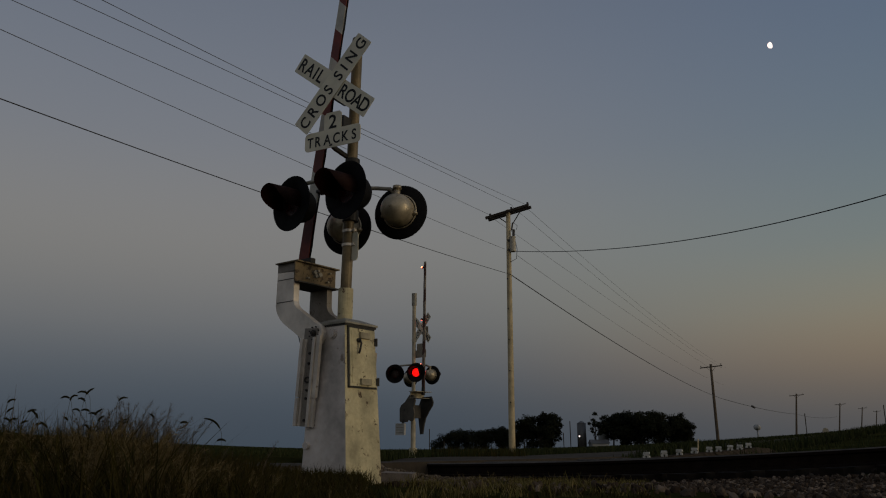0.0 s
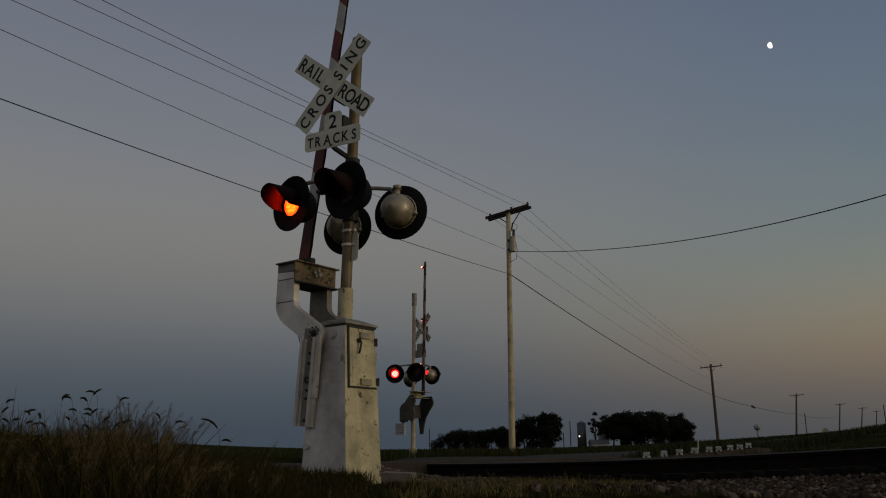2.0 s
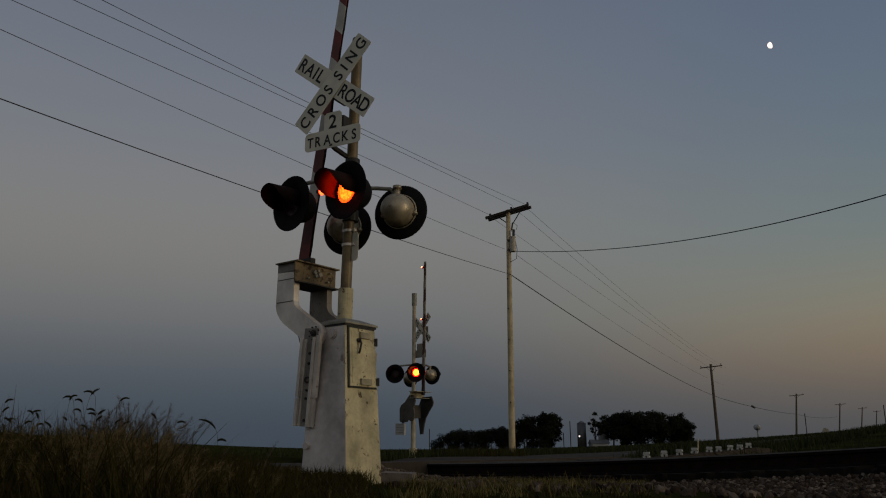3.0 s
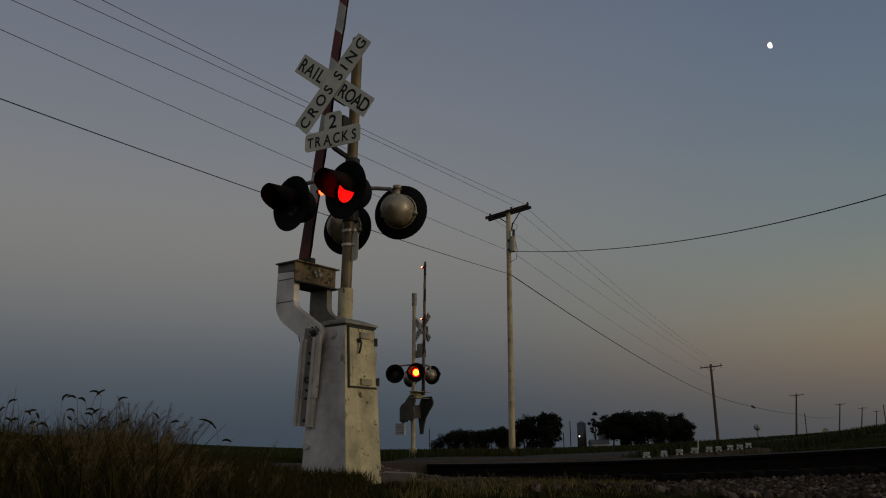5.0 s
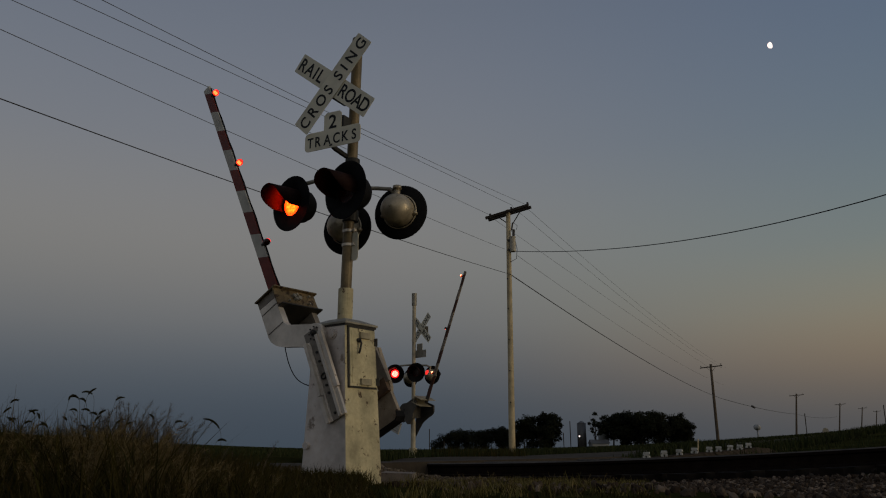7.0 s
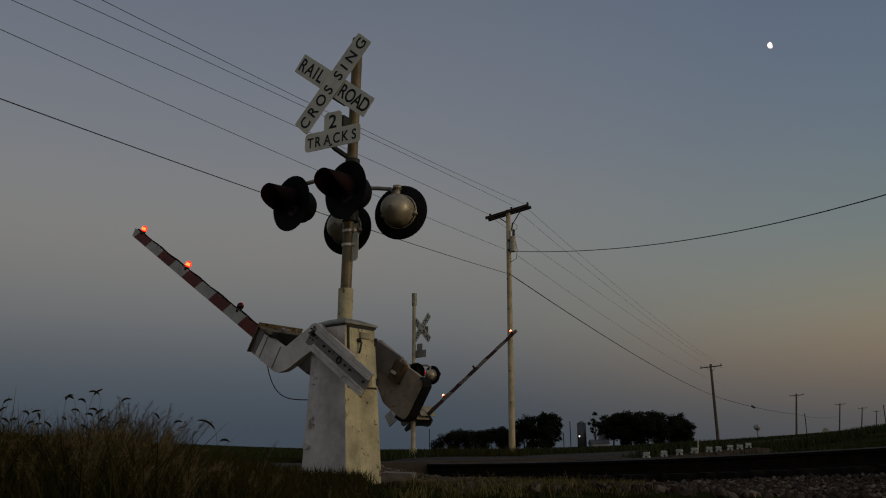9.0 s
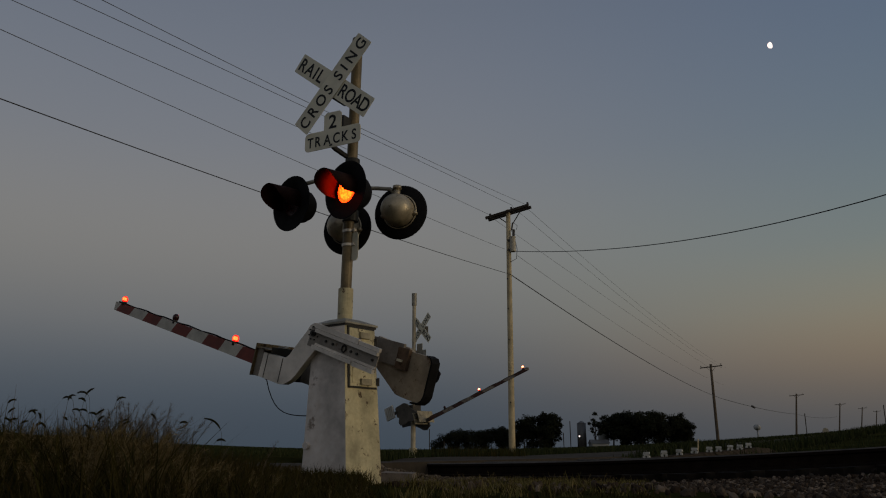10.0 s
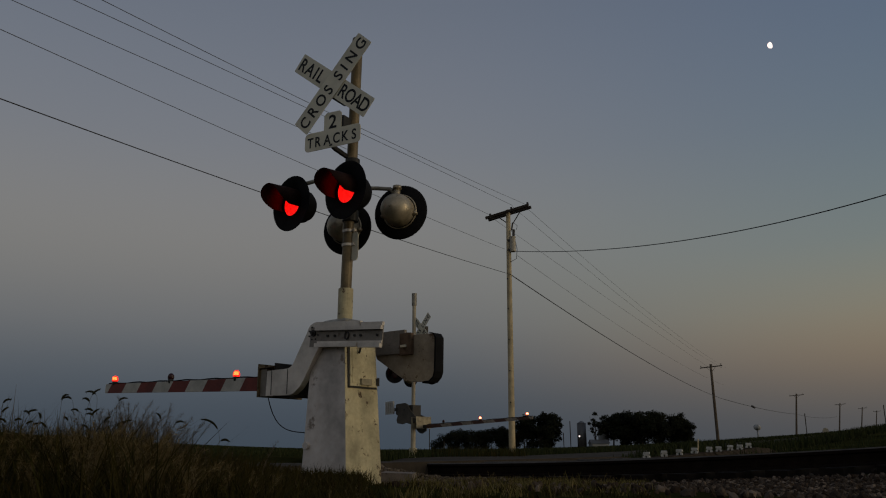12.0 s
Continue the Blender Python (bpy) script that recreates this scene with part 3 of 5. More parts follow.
def arm_light(arm, x, far):
    bm = bmesh.new()
    cyl(bm, (0, 0, -0.075), (0, 0, -0.025), 0.026, 0.034, 12, 2)
    seg, rows = 16, 8
    rings = []
    for k in range(rows + 1):
        a = radians(-45 + 135 * k / rows)
        rings.append([bm.verts.new((0.040 * math.cos(a) * math.cos(2 * math.pi * i / seg), 0.040 * math.cos(a) * math.sin(2 * math.pi * i / seg), 0.048 * math.sin(a))) for i in range(seg)])
    for k in range(rows):
        for i in range(seg):
            j = (i + 1) % seg
            # one half of the lens shines, brightest over the bulb; the other is dark
            mi = 0 if i < seg // 2 else 1
            if mi == 0 and 2 <= i <= 5 and 2 <= k <= 4:
                mi = 3
            bm.faces.new((rings[k][i], rings[k][j], rings[k + 1][j], rings[k + 1][i])).material_index = mi
    bmesh.ops.remove_doubles(bm, verts=bm.verts, dist=0.0004)
    ob = part("arm_light", bm, [M["far_arm_lens"] if far else M["arm_lens"], M["lens_off"], M["dark_steel"], M["far_arm_bulb"] if far else M["arm_bulb"]], arm, "small red lamp on the gate arm", smooth=True)
    ob.location = (x, 0.03, -0.440)
    return ob


def gate_arm(parent, pivot, far, length, lights):
    """The striped arm: its origin is the shaft, and at rest it points along x."""
    bm = bmesh.new()
    x0, x1, zc = 0.62, length, -0.552 if far else -0.558
    n = 10
    cuts = [x0] + [x0 + 0.70 + (x1 - x0 - 0.70 - 0.10) * i / (n - 2) for i in range(n - 1)] + [x1]

    def half(x):
        return (0.056 if far else 0.075) - 0.018 * (x - x0) / (x1 - x0)
    ribs = []
    for i, x in enumerate(cuts):
        slant = 0.0 if i in (0, len(cuts) - 1) else 0.045
        h = half(x)
        ribs.append([bm.verts.new(p) for p in ((x + slant, 0.012, zc - h), (x + slant, 0.048, zc - h), (x - slant, 0.048, zc + h), (x - slant, 0.012, zc + h))])
    for i, (a, b) in enumerate(zip(ribs, ribs[1:])):
        for k in range(4):
            j = (k + 1) % 4
            bm.faces.new((a[k], a[j], b[j], b[k])).material_index = i % 2
    bm.faces.new(ribs[0])
    bm.faces.new(ribs[-1]).material_index = 1
    paint = [M["dirty_red"], M["dirty_white"]] if far else [M["arm_red"], M["arm_white"]]
    arm = part("gate_arm", bm, paint, parent, "grimy red and white striped gate arm" if far else "red and white striped gate arm")
    arm.location = pivot
    bm = bmesh.new()
    sag = []
    for i in range(25):
        x = x0 + 0.1 + (x1 - x0 - 0.15) * i / 24
        sag.append((x, 0.03, zc + half(x) + 0.008 + 0.006 * math.sin(i * 1.7)))
    pipe(bm, sag, 0.009, 6)
    part("lamp_cable", bm, M["black"], arm, smooth=True)
    return arm, [arm_light(arm, x, far) for x in lights]


def gate_frame(parent, pivot):
    """The swinging frame on the shaft: brackets, arm holder, beams and counterweight, as they lie with the gate down."""
    metal, holder = M["silver"], M["holder"]
    yf, yr = 0.300, -0.205
    shape = [(0.115 * math.cos(radians(a)) - 0.01, 0.11 * math.sin(radians(a)) - 0.005) for a in range(200, 19, -15)]
    shape += [(0.105, 0.01), (0.255, -0.222), (0.285, -0.275), (0.32, -0.308), (0.365, -0.325), (0.675, -0.330), (0.685, -0.585)]
    shape += [(0.34, -0.592), (0.285, -0.582), (0.235, -0.553), (0.185, -0.515), (0.135, -0.455), (0.03, -0.290), (-0.055, -0.165), (-0.10, -0.10)]
    bm = bmesh.new()
    cyl(bm, (0, -0.50, 0), (0, yf + 0.02, 0), 0.036, seg=14)
    frame_ob = part("gate_frame", bm, M["dark_steel"], parent, "steel swinging frame of the gate on its shaft")
    frame_ob.location = pivot
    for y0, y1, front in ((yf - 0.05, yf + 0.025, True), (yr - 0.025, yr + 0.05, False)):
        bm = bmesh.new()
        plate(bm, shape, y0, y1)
        # same outline twice; the rear plate takes the darker web tone
        part("swing_bracket", bm, metal if front else M["web"], frame_ob, "curved silver plate" if front else "curved grey plate, darker than the front one", bevel=0.005)
        face, s = (y1, 1) if front else (y0, -1)
        bolts = bmesh.new()
        for k in range(8):
            a = radians(22 + 45 * k)
            cyl(bolts, (0.066 * math.cos(a), face, 0.066 * math.sin(a)), (0.066 * math.cos(a), face + s * 0.013, 0.066 * math.sin(a)), 0.0085, seg=6)
        cyl(bolts, (0, face, 0), (0, face + s * 0.022, 0), 0.034, seg=8)
        cyl(bolts, (0, face + s * 0.02, 0), (0, face + s * 0.045, 0), 0.018, seg=8)
        tagged(part("bolt_heads", bolts, M["dark_steel"], frame_ob), kind="stuff")
        for x in (0.362, 0.600):
            bm = bmesh.new()
            box(bm, x, x + 0.007, min(face, face + s * 0.004), max(face, face + s * 0.004), -0.578, -0.332)
            part("seam", bm, M["dark_steel"], frame_ob)
    # the holder: a rusty channel across the frame with wide flanges
    bm = bmesh.new()
    box(bm, 0.57, 0.78, yr - 0.03, yf + 0.055, -0.300, -0.287)
    web = part("arm_holder", bm, holder, frame_ob, "rusty tan steel channel that holds the arm", bevel=0.003)
    for x, fore in ((0.565, 0.020), (0.782, 0.055)):
        bm = bmesh.new()
        box(bm, x - 0.007, x + 0.007, yr - 0.06, yf + fore, -0.595, -0.255)
        # inner flange coloured dark to draw the shaded underside of the channel
        part("flange", bm, holder if x > 0.7 else M["dark_steel"], frame_ob, bevel=0.002)
    bm = bmesh.new()
    box(bm, 0.688, 0.774, yf - 0.02, yf + 0.022, -0.588, -0.302)
    part("end_plate", bm, M["web"], frame_ob, "dull grey end plate", bevel=0.003)
    for xx, yy, r in ((0.66, 0.02, 0.026), (0.64, 0.075, 0.022), (0.675, 0.095, 0.024), (0.70, 0.045, 0.014), (0.60, -0.10, 0.010), (0.60, 0.19, 0.010), (0.70, -0.13, 0.010)):
        bm = bmesh.new()
        cyl(bm, (xx + 0.02, yy, -0.290), (xx + 0.02, yy, -0.252), r, seg=8)
        part("holder_bolt", bm, M["steel"], web)
    bm = bmesh.new()
    box(bm, 0.66, 0.88, -0.005, 0.065, -0.54, -0.37)
    part("arm_socket", bm, M["dark_steel"], frame_ob, bevel=0.01)
    # the front beam: a recessed web between two lips, with a flange behind it
    lean = Matrix.Rotation(radians(-4.2), 3, "Y")
    y, long, cut = yf + 0.018, 0.91, 0.63
    bm = bmesh.new()
    # the web's colour is darkened for the shade between the bright lips
    box(bm, -long, 0.05, y, y + 0.012, -0.135, 0.058, 1)
    box(bm, -long, -0.04, y + 0.012, y + 0.046, 0.022, 0.056)
    box(bm, -cut, -0.02, y - 0.006, y + 0.030, 0.0585, 0.108)
    box(bm, -long, -cut - 0.006, y - 0.006, y + 0.024, 0.0585, 0.094)
    box(bm, -cut, -0.06, y + 0.012, y + 0.058, -0.140, -0.104)
    box(bm, -long, -cut - 0.006, y + 0.012, y + 0.050, -0.148, -0.108)
    box(bm, -long, -0.06, y + 0.012, y + 0.022, -0.1035, -0.082)
    for v in bm.verts:
        v.co = lean @ v.co
    beam = part("counter_beam", bm, [metal, M["web"]], frame_ob, "silver channel beam with bolts", bevel=0.003)
    bolts = bmesh.new()
    for bx in (-0.20, -0.30, -0.56, -0.64, -0.85):
        cyl(bolts, (bx, y + 0.01, -0.03), (bx, y + 0.026, -0.03), 0.013, seg=8)
    for k in range(12):
        a0, a1 = 2 * math.pi * k / 12, 2 * math.pi * (k + 1) / 12
        cyl(bolts, (-0.46 + 0.026 * math.cos(a0), y + 0.02, 0.034 * math.sin(a0) - 0.03), (-0.46 + 0.026 * math.cos(a1), y + 0.02, 0.034 * math.sin(a1) - 0.03), 0.008, seg=5)
    for v in bolts.verts:
        v.co = lean @ v.co
    tagged(part("bolt_heads", bolts, M["dark_steel"], beam), kind="stuff")
    # the counterweight: a thick plate clamped on the rear beam, edged in black rubber
    bm = bmesh.new()
    box(bm, -0.53, -0.04, -0.476, -0.44, -0.165, 0.075)
    part("rear_beam", bm, M["web"], frame_ob, "dull grey rear beam", bevel=0.006)
    bm = bmesh.new()
    out = [(-0.13, 0.085), (-0.58, 0.045), (-0.63, 0.015), (-0.86, 0.012), (-0.905, 0.0), (-0.927, -0.04), (-0.917, -0.37), (-0.90, -0.425), (-0.855, -0.462), (-0.77, -0.468), (-0.60, -0.458), (-0.52, -0.448), (-0.125, -0.20), (-0.06, -0.06)]
    plate(bm, out, -0.52, -0.475)
    part("counterweight", bm, M["weight"], frame_ob, "grey steel counterweight plate", bevel=0.004)
    bm = bmesh.new()
    rim = [(-0.855, 0.022), (-0.915, 0.008), (-0.946, -0.038), (-0.938, -0.38), (-0.916, -0.435), (-0.865, -0.480), (-0.77, -0.486), (-0.77, -0.4685), (-0.855, -0.4625), (-0.9005, -0.4255), (-0.9175, -0.37), (-0.9275, -0.04), (-0.9055, 0.0005), (-0.86, 0.0125)]
    plate(bm, rim, -0.56, -0.43)
    part("rim", bm, M["black"], frame_ob, "black rubber edge")
    bm = bmesh.new()
    box(bm, -0.625, -0.475, -0.474, -0.425, -0.185, 0.035)
    part("weight_clamp", bm, M["rust"], frame_ob, bevel=0.012)
    bm = bmesh.new()
    box(bm, -0.565, -0.50, -0.426, -0.405, -0.11, -0.085)
    part("clamp_bolt", bm, M["sign"], frame_ob)
    return frame_ob


def far_gate_frame(parent, pivot):
    """The frame of the gate across the tracks: two plates, a tan holder and a small louvred counterweight."""
    dark = M["far_steel"]
    bm = bmesh.new()
    cyl(bm, (0, -0.25, 0), (0, 0.32, 0), 0.04, seg=12)
    frame_ob = part("gate_frame", bm, M["dark_steel"], parent, "dark swinging frame of the far gate")
    frame_ob.location = pivot
    bm = bmesh.new()
    plate(bm, [(0.46, -0.22), (0.44, -0.40), (0.28, -0.46), (0.05, -0.40), (-0.10, -0.44), (-0.32, -0.40), (-0.36, -0.30), (-0.30, -0.16), (-0.38, -0.11), (-0.38, 0.17), (-0.33, 0.20), (0.03, 0.21), (0.14, 0.15), (0.24, -0.02)], -0.25, -0.20)
    part("side_plate", bm, M["far_plate"], frame_ob, "dull brown side plate", bevel=0.01)
    bm = bmesh.new()
    plate(bm, [(0.40, -0.24), (0.42, -0.66), (0.24, -0.74), (0.13, -0.71), (-0.05, -0.56), (-0.25, -0.42), (-0.50, -0.35), (-0.74, -0.31), (-0.75, -0.20), (-0.40, -0.14), (-0.01, -0.08), (0.20, -0.16)], 0.27, 0.32)
    part("swing_bracket", bm, dark, frame_ob, "curved dark plate", bevel=0.01)
    bm = bmesh.new()
    box(bm, 0.36, 0.55, -0.27, 0.34, -0.285, -0.272)
    part("arm_holder", bm, M["bracket"], frame_ob, "tan steel channel that holds the arm")
    for x in (0.355, 0.555):
        bm = bmesh.new()
        box(bm, x - 0.008, x + 0.008, -0.30, 0.37, -0.60, -0.245)
        part("flange", bm, M["bracket"], frame_ob)
    bm = bmesh.new()
    box(bm, 0.45, 0.70, 0.0, 0.06, -0.60, -0.50)
    part("arm_socket", bm, M["dark_steel"], frame_ob)
    bm = bmesh.new()
    box(bm, -0.78, -0.42, -0.33, -0.27, -0.10, 0.30)
    weight = part("counterweight", bm, M["concrete"], frame_ob, "pale grey louvred counterweight", bevel=0.01)
    for k in range(4):
        bm = bmesh.new()
        box(bm, -0.72 + 0.08 * k, -0.69 + 0.08 * k, -0.338, -0.331, -0.06, 0.26)
        part("slat", bm, M["steel"], weight)
    bm = bmesh.new()
    box(bm, -0.50, -0.30, -0.27, -0.25, -0.02, 0.08)
    part("counter_beam", bm, dark, frame_ob)
    return frame_ob


def cabinet_x(z, side):
    k = z / 1.43
    return (-0.415 + 0.145 * k) if side < 0 else (0.172 - 0.016 * k)


def cabinet_y(z, side=1):
    return (0.335 - 0.085 * z / 1.43) if side > 0 else (-0.155 - 0.03 * z / 1.43)


def build_cabinet(sig):
    bm = bmesh.new()
    levels = [-0.25, 0.0, 0.5, 0.95, 1.43]
    rings = []
    for z in levels:
        zz = max(z, 0)
        rings.append([bm.verts.new((cabinet_x(zz, sx), cabinet_y(zz, sy), z)) for sx, sy in ((-1, -1), (1, -1), (1, 1), (-1, 1))])
    for a, b in zip(rings, rings[1:]):
        for i in range(4):
            j = (i + 1) % 4
            f = bm.faces.new((a[i], a[j], b[j], b[i]))
            # front and back keep the cooler grey, away from the warm light
            f.material_index = 1 if i in (0, 2) else 0
    bm.faces.new(rings[-1])
    cab = part("gate_cabinet", bm, [M["cabinet"], M["cabinet_side"]], sig, "weathered white metal gate mechanism cabinet, rust stained", bevel=0.008)
    # the lid rises to the collar of the mast
    bm = bmesh.new()
    lo = [(-0.30, -0.205), (0.185, -0.205), (0.185, 0.27), (-0.30, 0.27)]
    hi = [(-0.14, -0.11), (0.08, -0.11), (0.08, 0.11), (-0.14, 0.11)]
    r0 = [bm.verts.new((x, y, 1.425)) for x, y in lo]
    r1 = [bm.verts.new((x, y, 1.445)) for x, y in lo]
    r2 = [bm.verts.new((x, y, 1.505)) for x, y in hi]
    for a, b in ((r0, r1), (r1, r2)):
        for i in range(4):
            j = (i + 1) % 4
            bm.faces.new((a[i], a[j], b[j], b[i]))
    bm.faces.new(r0[::-1])
    bm.faces.new(r2)
    part("lid", bm, M["steel"], cab, bevel=0.006)

    # dark strip put in for the dark gap and underside of the lid
    bm = bmesh.new()
    box(bm, -0.285, 0.172, -0.195, 0.258, 1.405, 1.424)
    part("lid_gasket", bm, M["dark_steel"], cab)

    def on_side(z, out):
        return cabinet_x(z, -1) - out

    def face_y(y, z):
        a, b = cabinet_y(z, -1), cabinet_y(z, 1)
        return a + (b - a) * (y + 0.25) / 0.5

    def slab(bm, y0, y1, z0, z1, t0, t1, mi=0):
        vs = []
        for t in (t0, t1):
            for y, z in ((y0, z0), (y1, z0), (y1, z1), (y0, z1)):
                vs.append(bm.verts.new((on_side(z, t), face_y(y, z), z)))
        for q in ((0, 1, 2, 3), (7, 6, 5, 4), (0, 4, 5, 1), (1, 5, 6, 2), (2, 6, 7, 3), (3, 7, 4, 0)):
            bm.faces.new([vs[i] for i in q]).material_index = mi

    bm = bmesh.new()
    slab(bm, -0.215, 0.195, 0.815, 1.385, 0.0, 0.022)
    slab(bm, -0.190, 0.165, 0.845, 1.355, 0.018, 0.026)
    door = part("door", bm, M["cabinet"], cab, "closed cabinet door", bevel=0.004)
    bm = bmesh.new()
    slab(bm, -0.230, -0.216, 0.80, 1.40, 0.001, 0.012)
    slab(bm, 0.197, 0.214, 0.80, 1.40, 0.001, 0.012)
    slab(bm, -0.230, 0.214, 0.797, 0.812, 0.001, 0.012)
    slab(bm, -0.230, 0.214, 1.388, 1.402, 0.001, 0.012)
    part("door_gasket", bm, M["dark_steel"], cab)
    bm = bmesh.new()
    pts = [(on_side(1.27, 0.03), 0.10, 1.275), (on_side(1.27, 0.055), 0.095, 1.27), (on_side(1.22, 0.06), 0.09, 1.235), (on_side(1.16, 0.05), 0.10, 1.175), (on_side(1.13, 0.045), 0.115, 1.135)]
    pipe(bm, pts, 0.010, 8)
    cyl(bm, (on_side(1.27, 0.02), 0.10, 1.265), (on_side(1.27, 0.05), 0.10, 1.265), 0.022, seg=10)
    part("handle", bm, M["dark_steel"], door, "dark door handle", smooth=True)
    for y, z in ((-0.02, 1.32), (-0.02, 0.86)):
        bm = bmesh.new()
        slab(bm, y - 0.09, y + 0.07, z - 0.03, z + 0.03, 0.024, 0.05)
        part("latch_plate", bm, M["bracket"], door, bevel=0.004)
    for z in (1.27, 0.87):
        bm = bmesh.new()
        slab(bm, -0.245, -0.205, z - 0.035, z + 0.035, 0.006, 0.03)
        cyl(bm, (on_side(z, 0.03), face_y(-0.235, z), z - 0.04), (on_side(z, 0.03), face_y(-0.235, z), z + 0.04), 0.012, seg=8)
        part("hinge", bm, M["dark_steel"], cab)
    bm = bmesh.new()
    cyl(bm, (-0.12, cabinet_y(1.33) - 0.01, 1.33), (-0.12, cabinet_y(1.33) + 0.014, 1.33), 0.055, seg=20)
    cyl(bm, (-0.12, cabinet_y(1.33) + 0.012, 1.33), (-0.12, cabinet_y(1.33) + 0.026, 1.33), 0.04, seg=20)
    part("shaft_cover", bm, M["cabinet_side"], cab)
    bm = bmesh.new()
    cyl(bm, (0.12, cabinet_y(0.3) - 0.01, 0.26), (0.12, cabinet_y(0.3) + 0.035, 0.26), 0.035, seg=14)
    part("drain_plug", bm, M["cabinet_side"], cab)
    bm = bmesh.new()
    cyl(bm, (0.07, -0.18, 1.345), (0.07, 0.30, 1.345), 0.05, seg=14)
    part("shaft", bm, M["dark_steel"], cab)


def build_near_signal():
    sig = tagged(new("crossing_signal"), "weathered railroad crossing signal with lights and swinging gate", "crossing signal", "crossing signals")
    sig.matrix_basis = pose(*GATE, 0, 0, 180 - math.degrees(AZ))
    build_cabinet(sig)
    bm = bmesh.new()
    cyl(bm, (-0.030, 0, 1.40), (-0.034, 0, 1.825), 0.073, seg=20)
    cyl(bm, (-0.034, 0, 1.825), (-0.122, 0, 4.62), 0.0572, seg=20)
    cyl(bm, (-0.121, 0, 4.59), (-0.123, 0, 4.66), 0.066, 0.058, seg=20)
    mast = part("mast", bm, [M["pole_paint"]], sig, "round steel mast, painted tan, rusting", smooth=False)
    bm = bmesh.new()
    cyl(bm, (-0.029, 0, 1.46), (-0.034, 0, 1.832), 0.077, seg=20)
    cyl(bm, (-0.029, 0, 1.455), (-0.029, 0, 1.50), 0.10, seg=20)
    part("mast_collar", bm, M["cabinet"], sig, "pale painted sleeve at the foot of the mast")
    for z in (2.445, 2.295):
        bm = bmesh.new()
        x = -0.034 - 0.0317 * (z - 1.825)
        cyl(bm, (x, 0, z - 0.014), (x, 0, z + 0.014), 0.066, seg=20)
        box(bm, x - 0.10, x - 0.05, -0.01, 0.02, z - 0.012, z + 0.012)
        part("band_clamp", bm, M["silver"], sig, "bright metal band clamp")
    bm = bmesh.new()
    plate(bm, [(-0.10, 2.14), (-0.12, 2.12), (-0.17, 2.12), (-0.19, 2.15), (-0.19, 2.40), (-0.17, 2.42), (-0.08, 2.42), (-0.08, 2.30)], -0.006, 0.0)
    part("tag_plate", bm, M["sign"], sig, "small pale blank plate")
    # lamp arms
    for y, z, a, b in ((0.28, 2.96, 0.41, -0.38), (-0.28, 2.90, 0.345, -0.435)):
        bm = bmesh.new()
        pipe(bm, [(a, y, z - 0.03), (a - 0.05, y, z + 0.02), (a - 0.2, y * 0.8, z + 0.045), (-0.06, y * 0.36, z + 0.05), (b + 0.2, y * 0.8, z + 0.045), (b + 0.05, y, z + 0.02), (b, y, z - 0.03)], 0.022, 10)
        cyl(bm, (-0.07, 0, z + 0.02), (-0.07, 0, z + 0.08), 0.075, seg=16)
        part("lamp_arm", bm, M["steel"], sig, "curved steel tube between the lamps", smooth=True)
    bm = bmesh.new()
    cyl(bm, (-0.073, 0, 2.55), (-0.078, 0, 2.86), 0.085, 0.075, seg=16)
    part("junction_collar", bm, M["dark_steel"], sig)
    bm = bmesh.new()
    cyl(bm, (-0.085, 0, 3.16), (-0.086, 0, 3.24), 0.078, seg=16)
    part("sign_clamp", bm, M["dark_steel"], sig)
    drums = {}
    drums["left"] = lamp(sig, 0.41, 0.385, 2.745, -4, False, True)
    drums["right"] = lamp(sig, -0.38, 0.385, 2.735, -4, False, True)
    lamp(sig, 0.345, -0.38, 2.63, 16, True, False)
    lamp(sig, -0.435, -0.385, 2.68, 19, True, False)
    crossbuck(sig, (0.0, 0.24, 4.053), 8.0, 4.2)
    tracks_sign(sig, (0.015, 0.215, 3.445), 8.0, -0.5)
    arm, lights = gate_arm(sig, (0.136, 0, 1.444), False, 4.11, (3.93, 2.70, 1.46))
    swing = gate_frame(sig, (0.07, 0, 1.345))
    bm = bmesh.new()
    pts = [(0.02, 0, 0.22), (0.008, 0, 0.10)]
    for i in range(15):
        s = 0.7 * i / 14
        pts.append((-s, 0, -0.42 * (1 - math.exp(-s / 0.14))))
    pipe(bm, pts, 0.005, 6)
    cable = part("hanging_cable", bm, M["black"], sig, "thin slack black cable", smooth=True)
    return sig, arm, swing, lights, drums, cable


FAR = Vector((-0.97, 25.5, -0.03))
FAR_AZ = 0.74
FAR_PIVOT = (-0.15, 0, 1.46)
GLOW_BALL = (0.42, 0.22, 2.60)


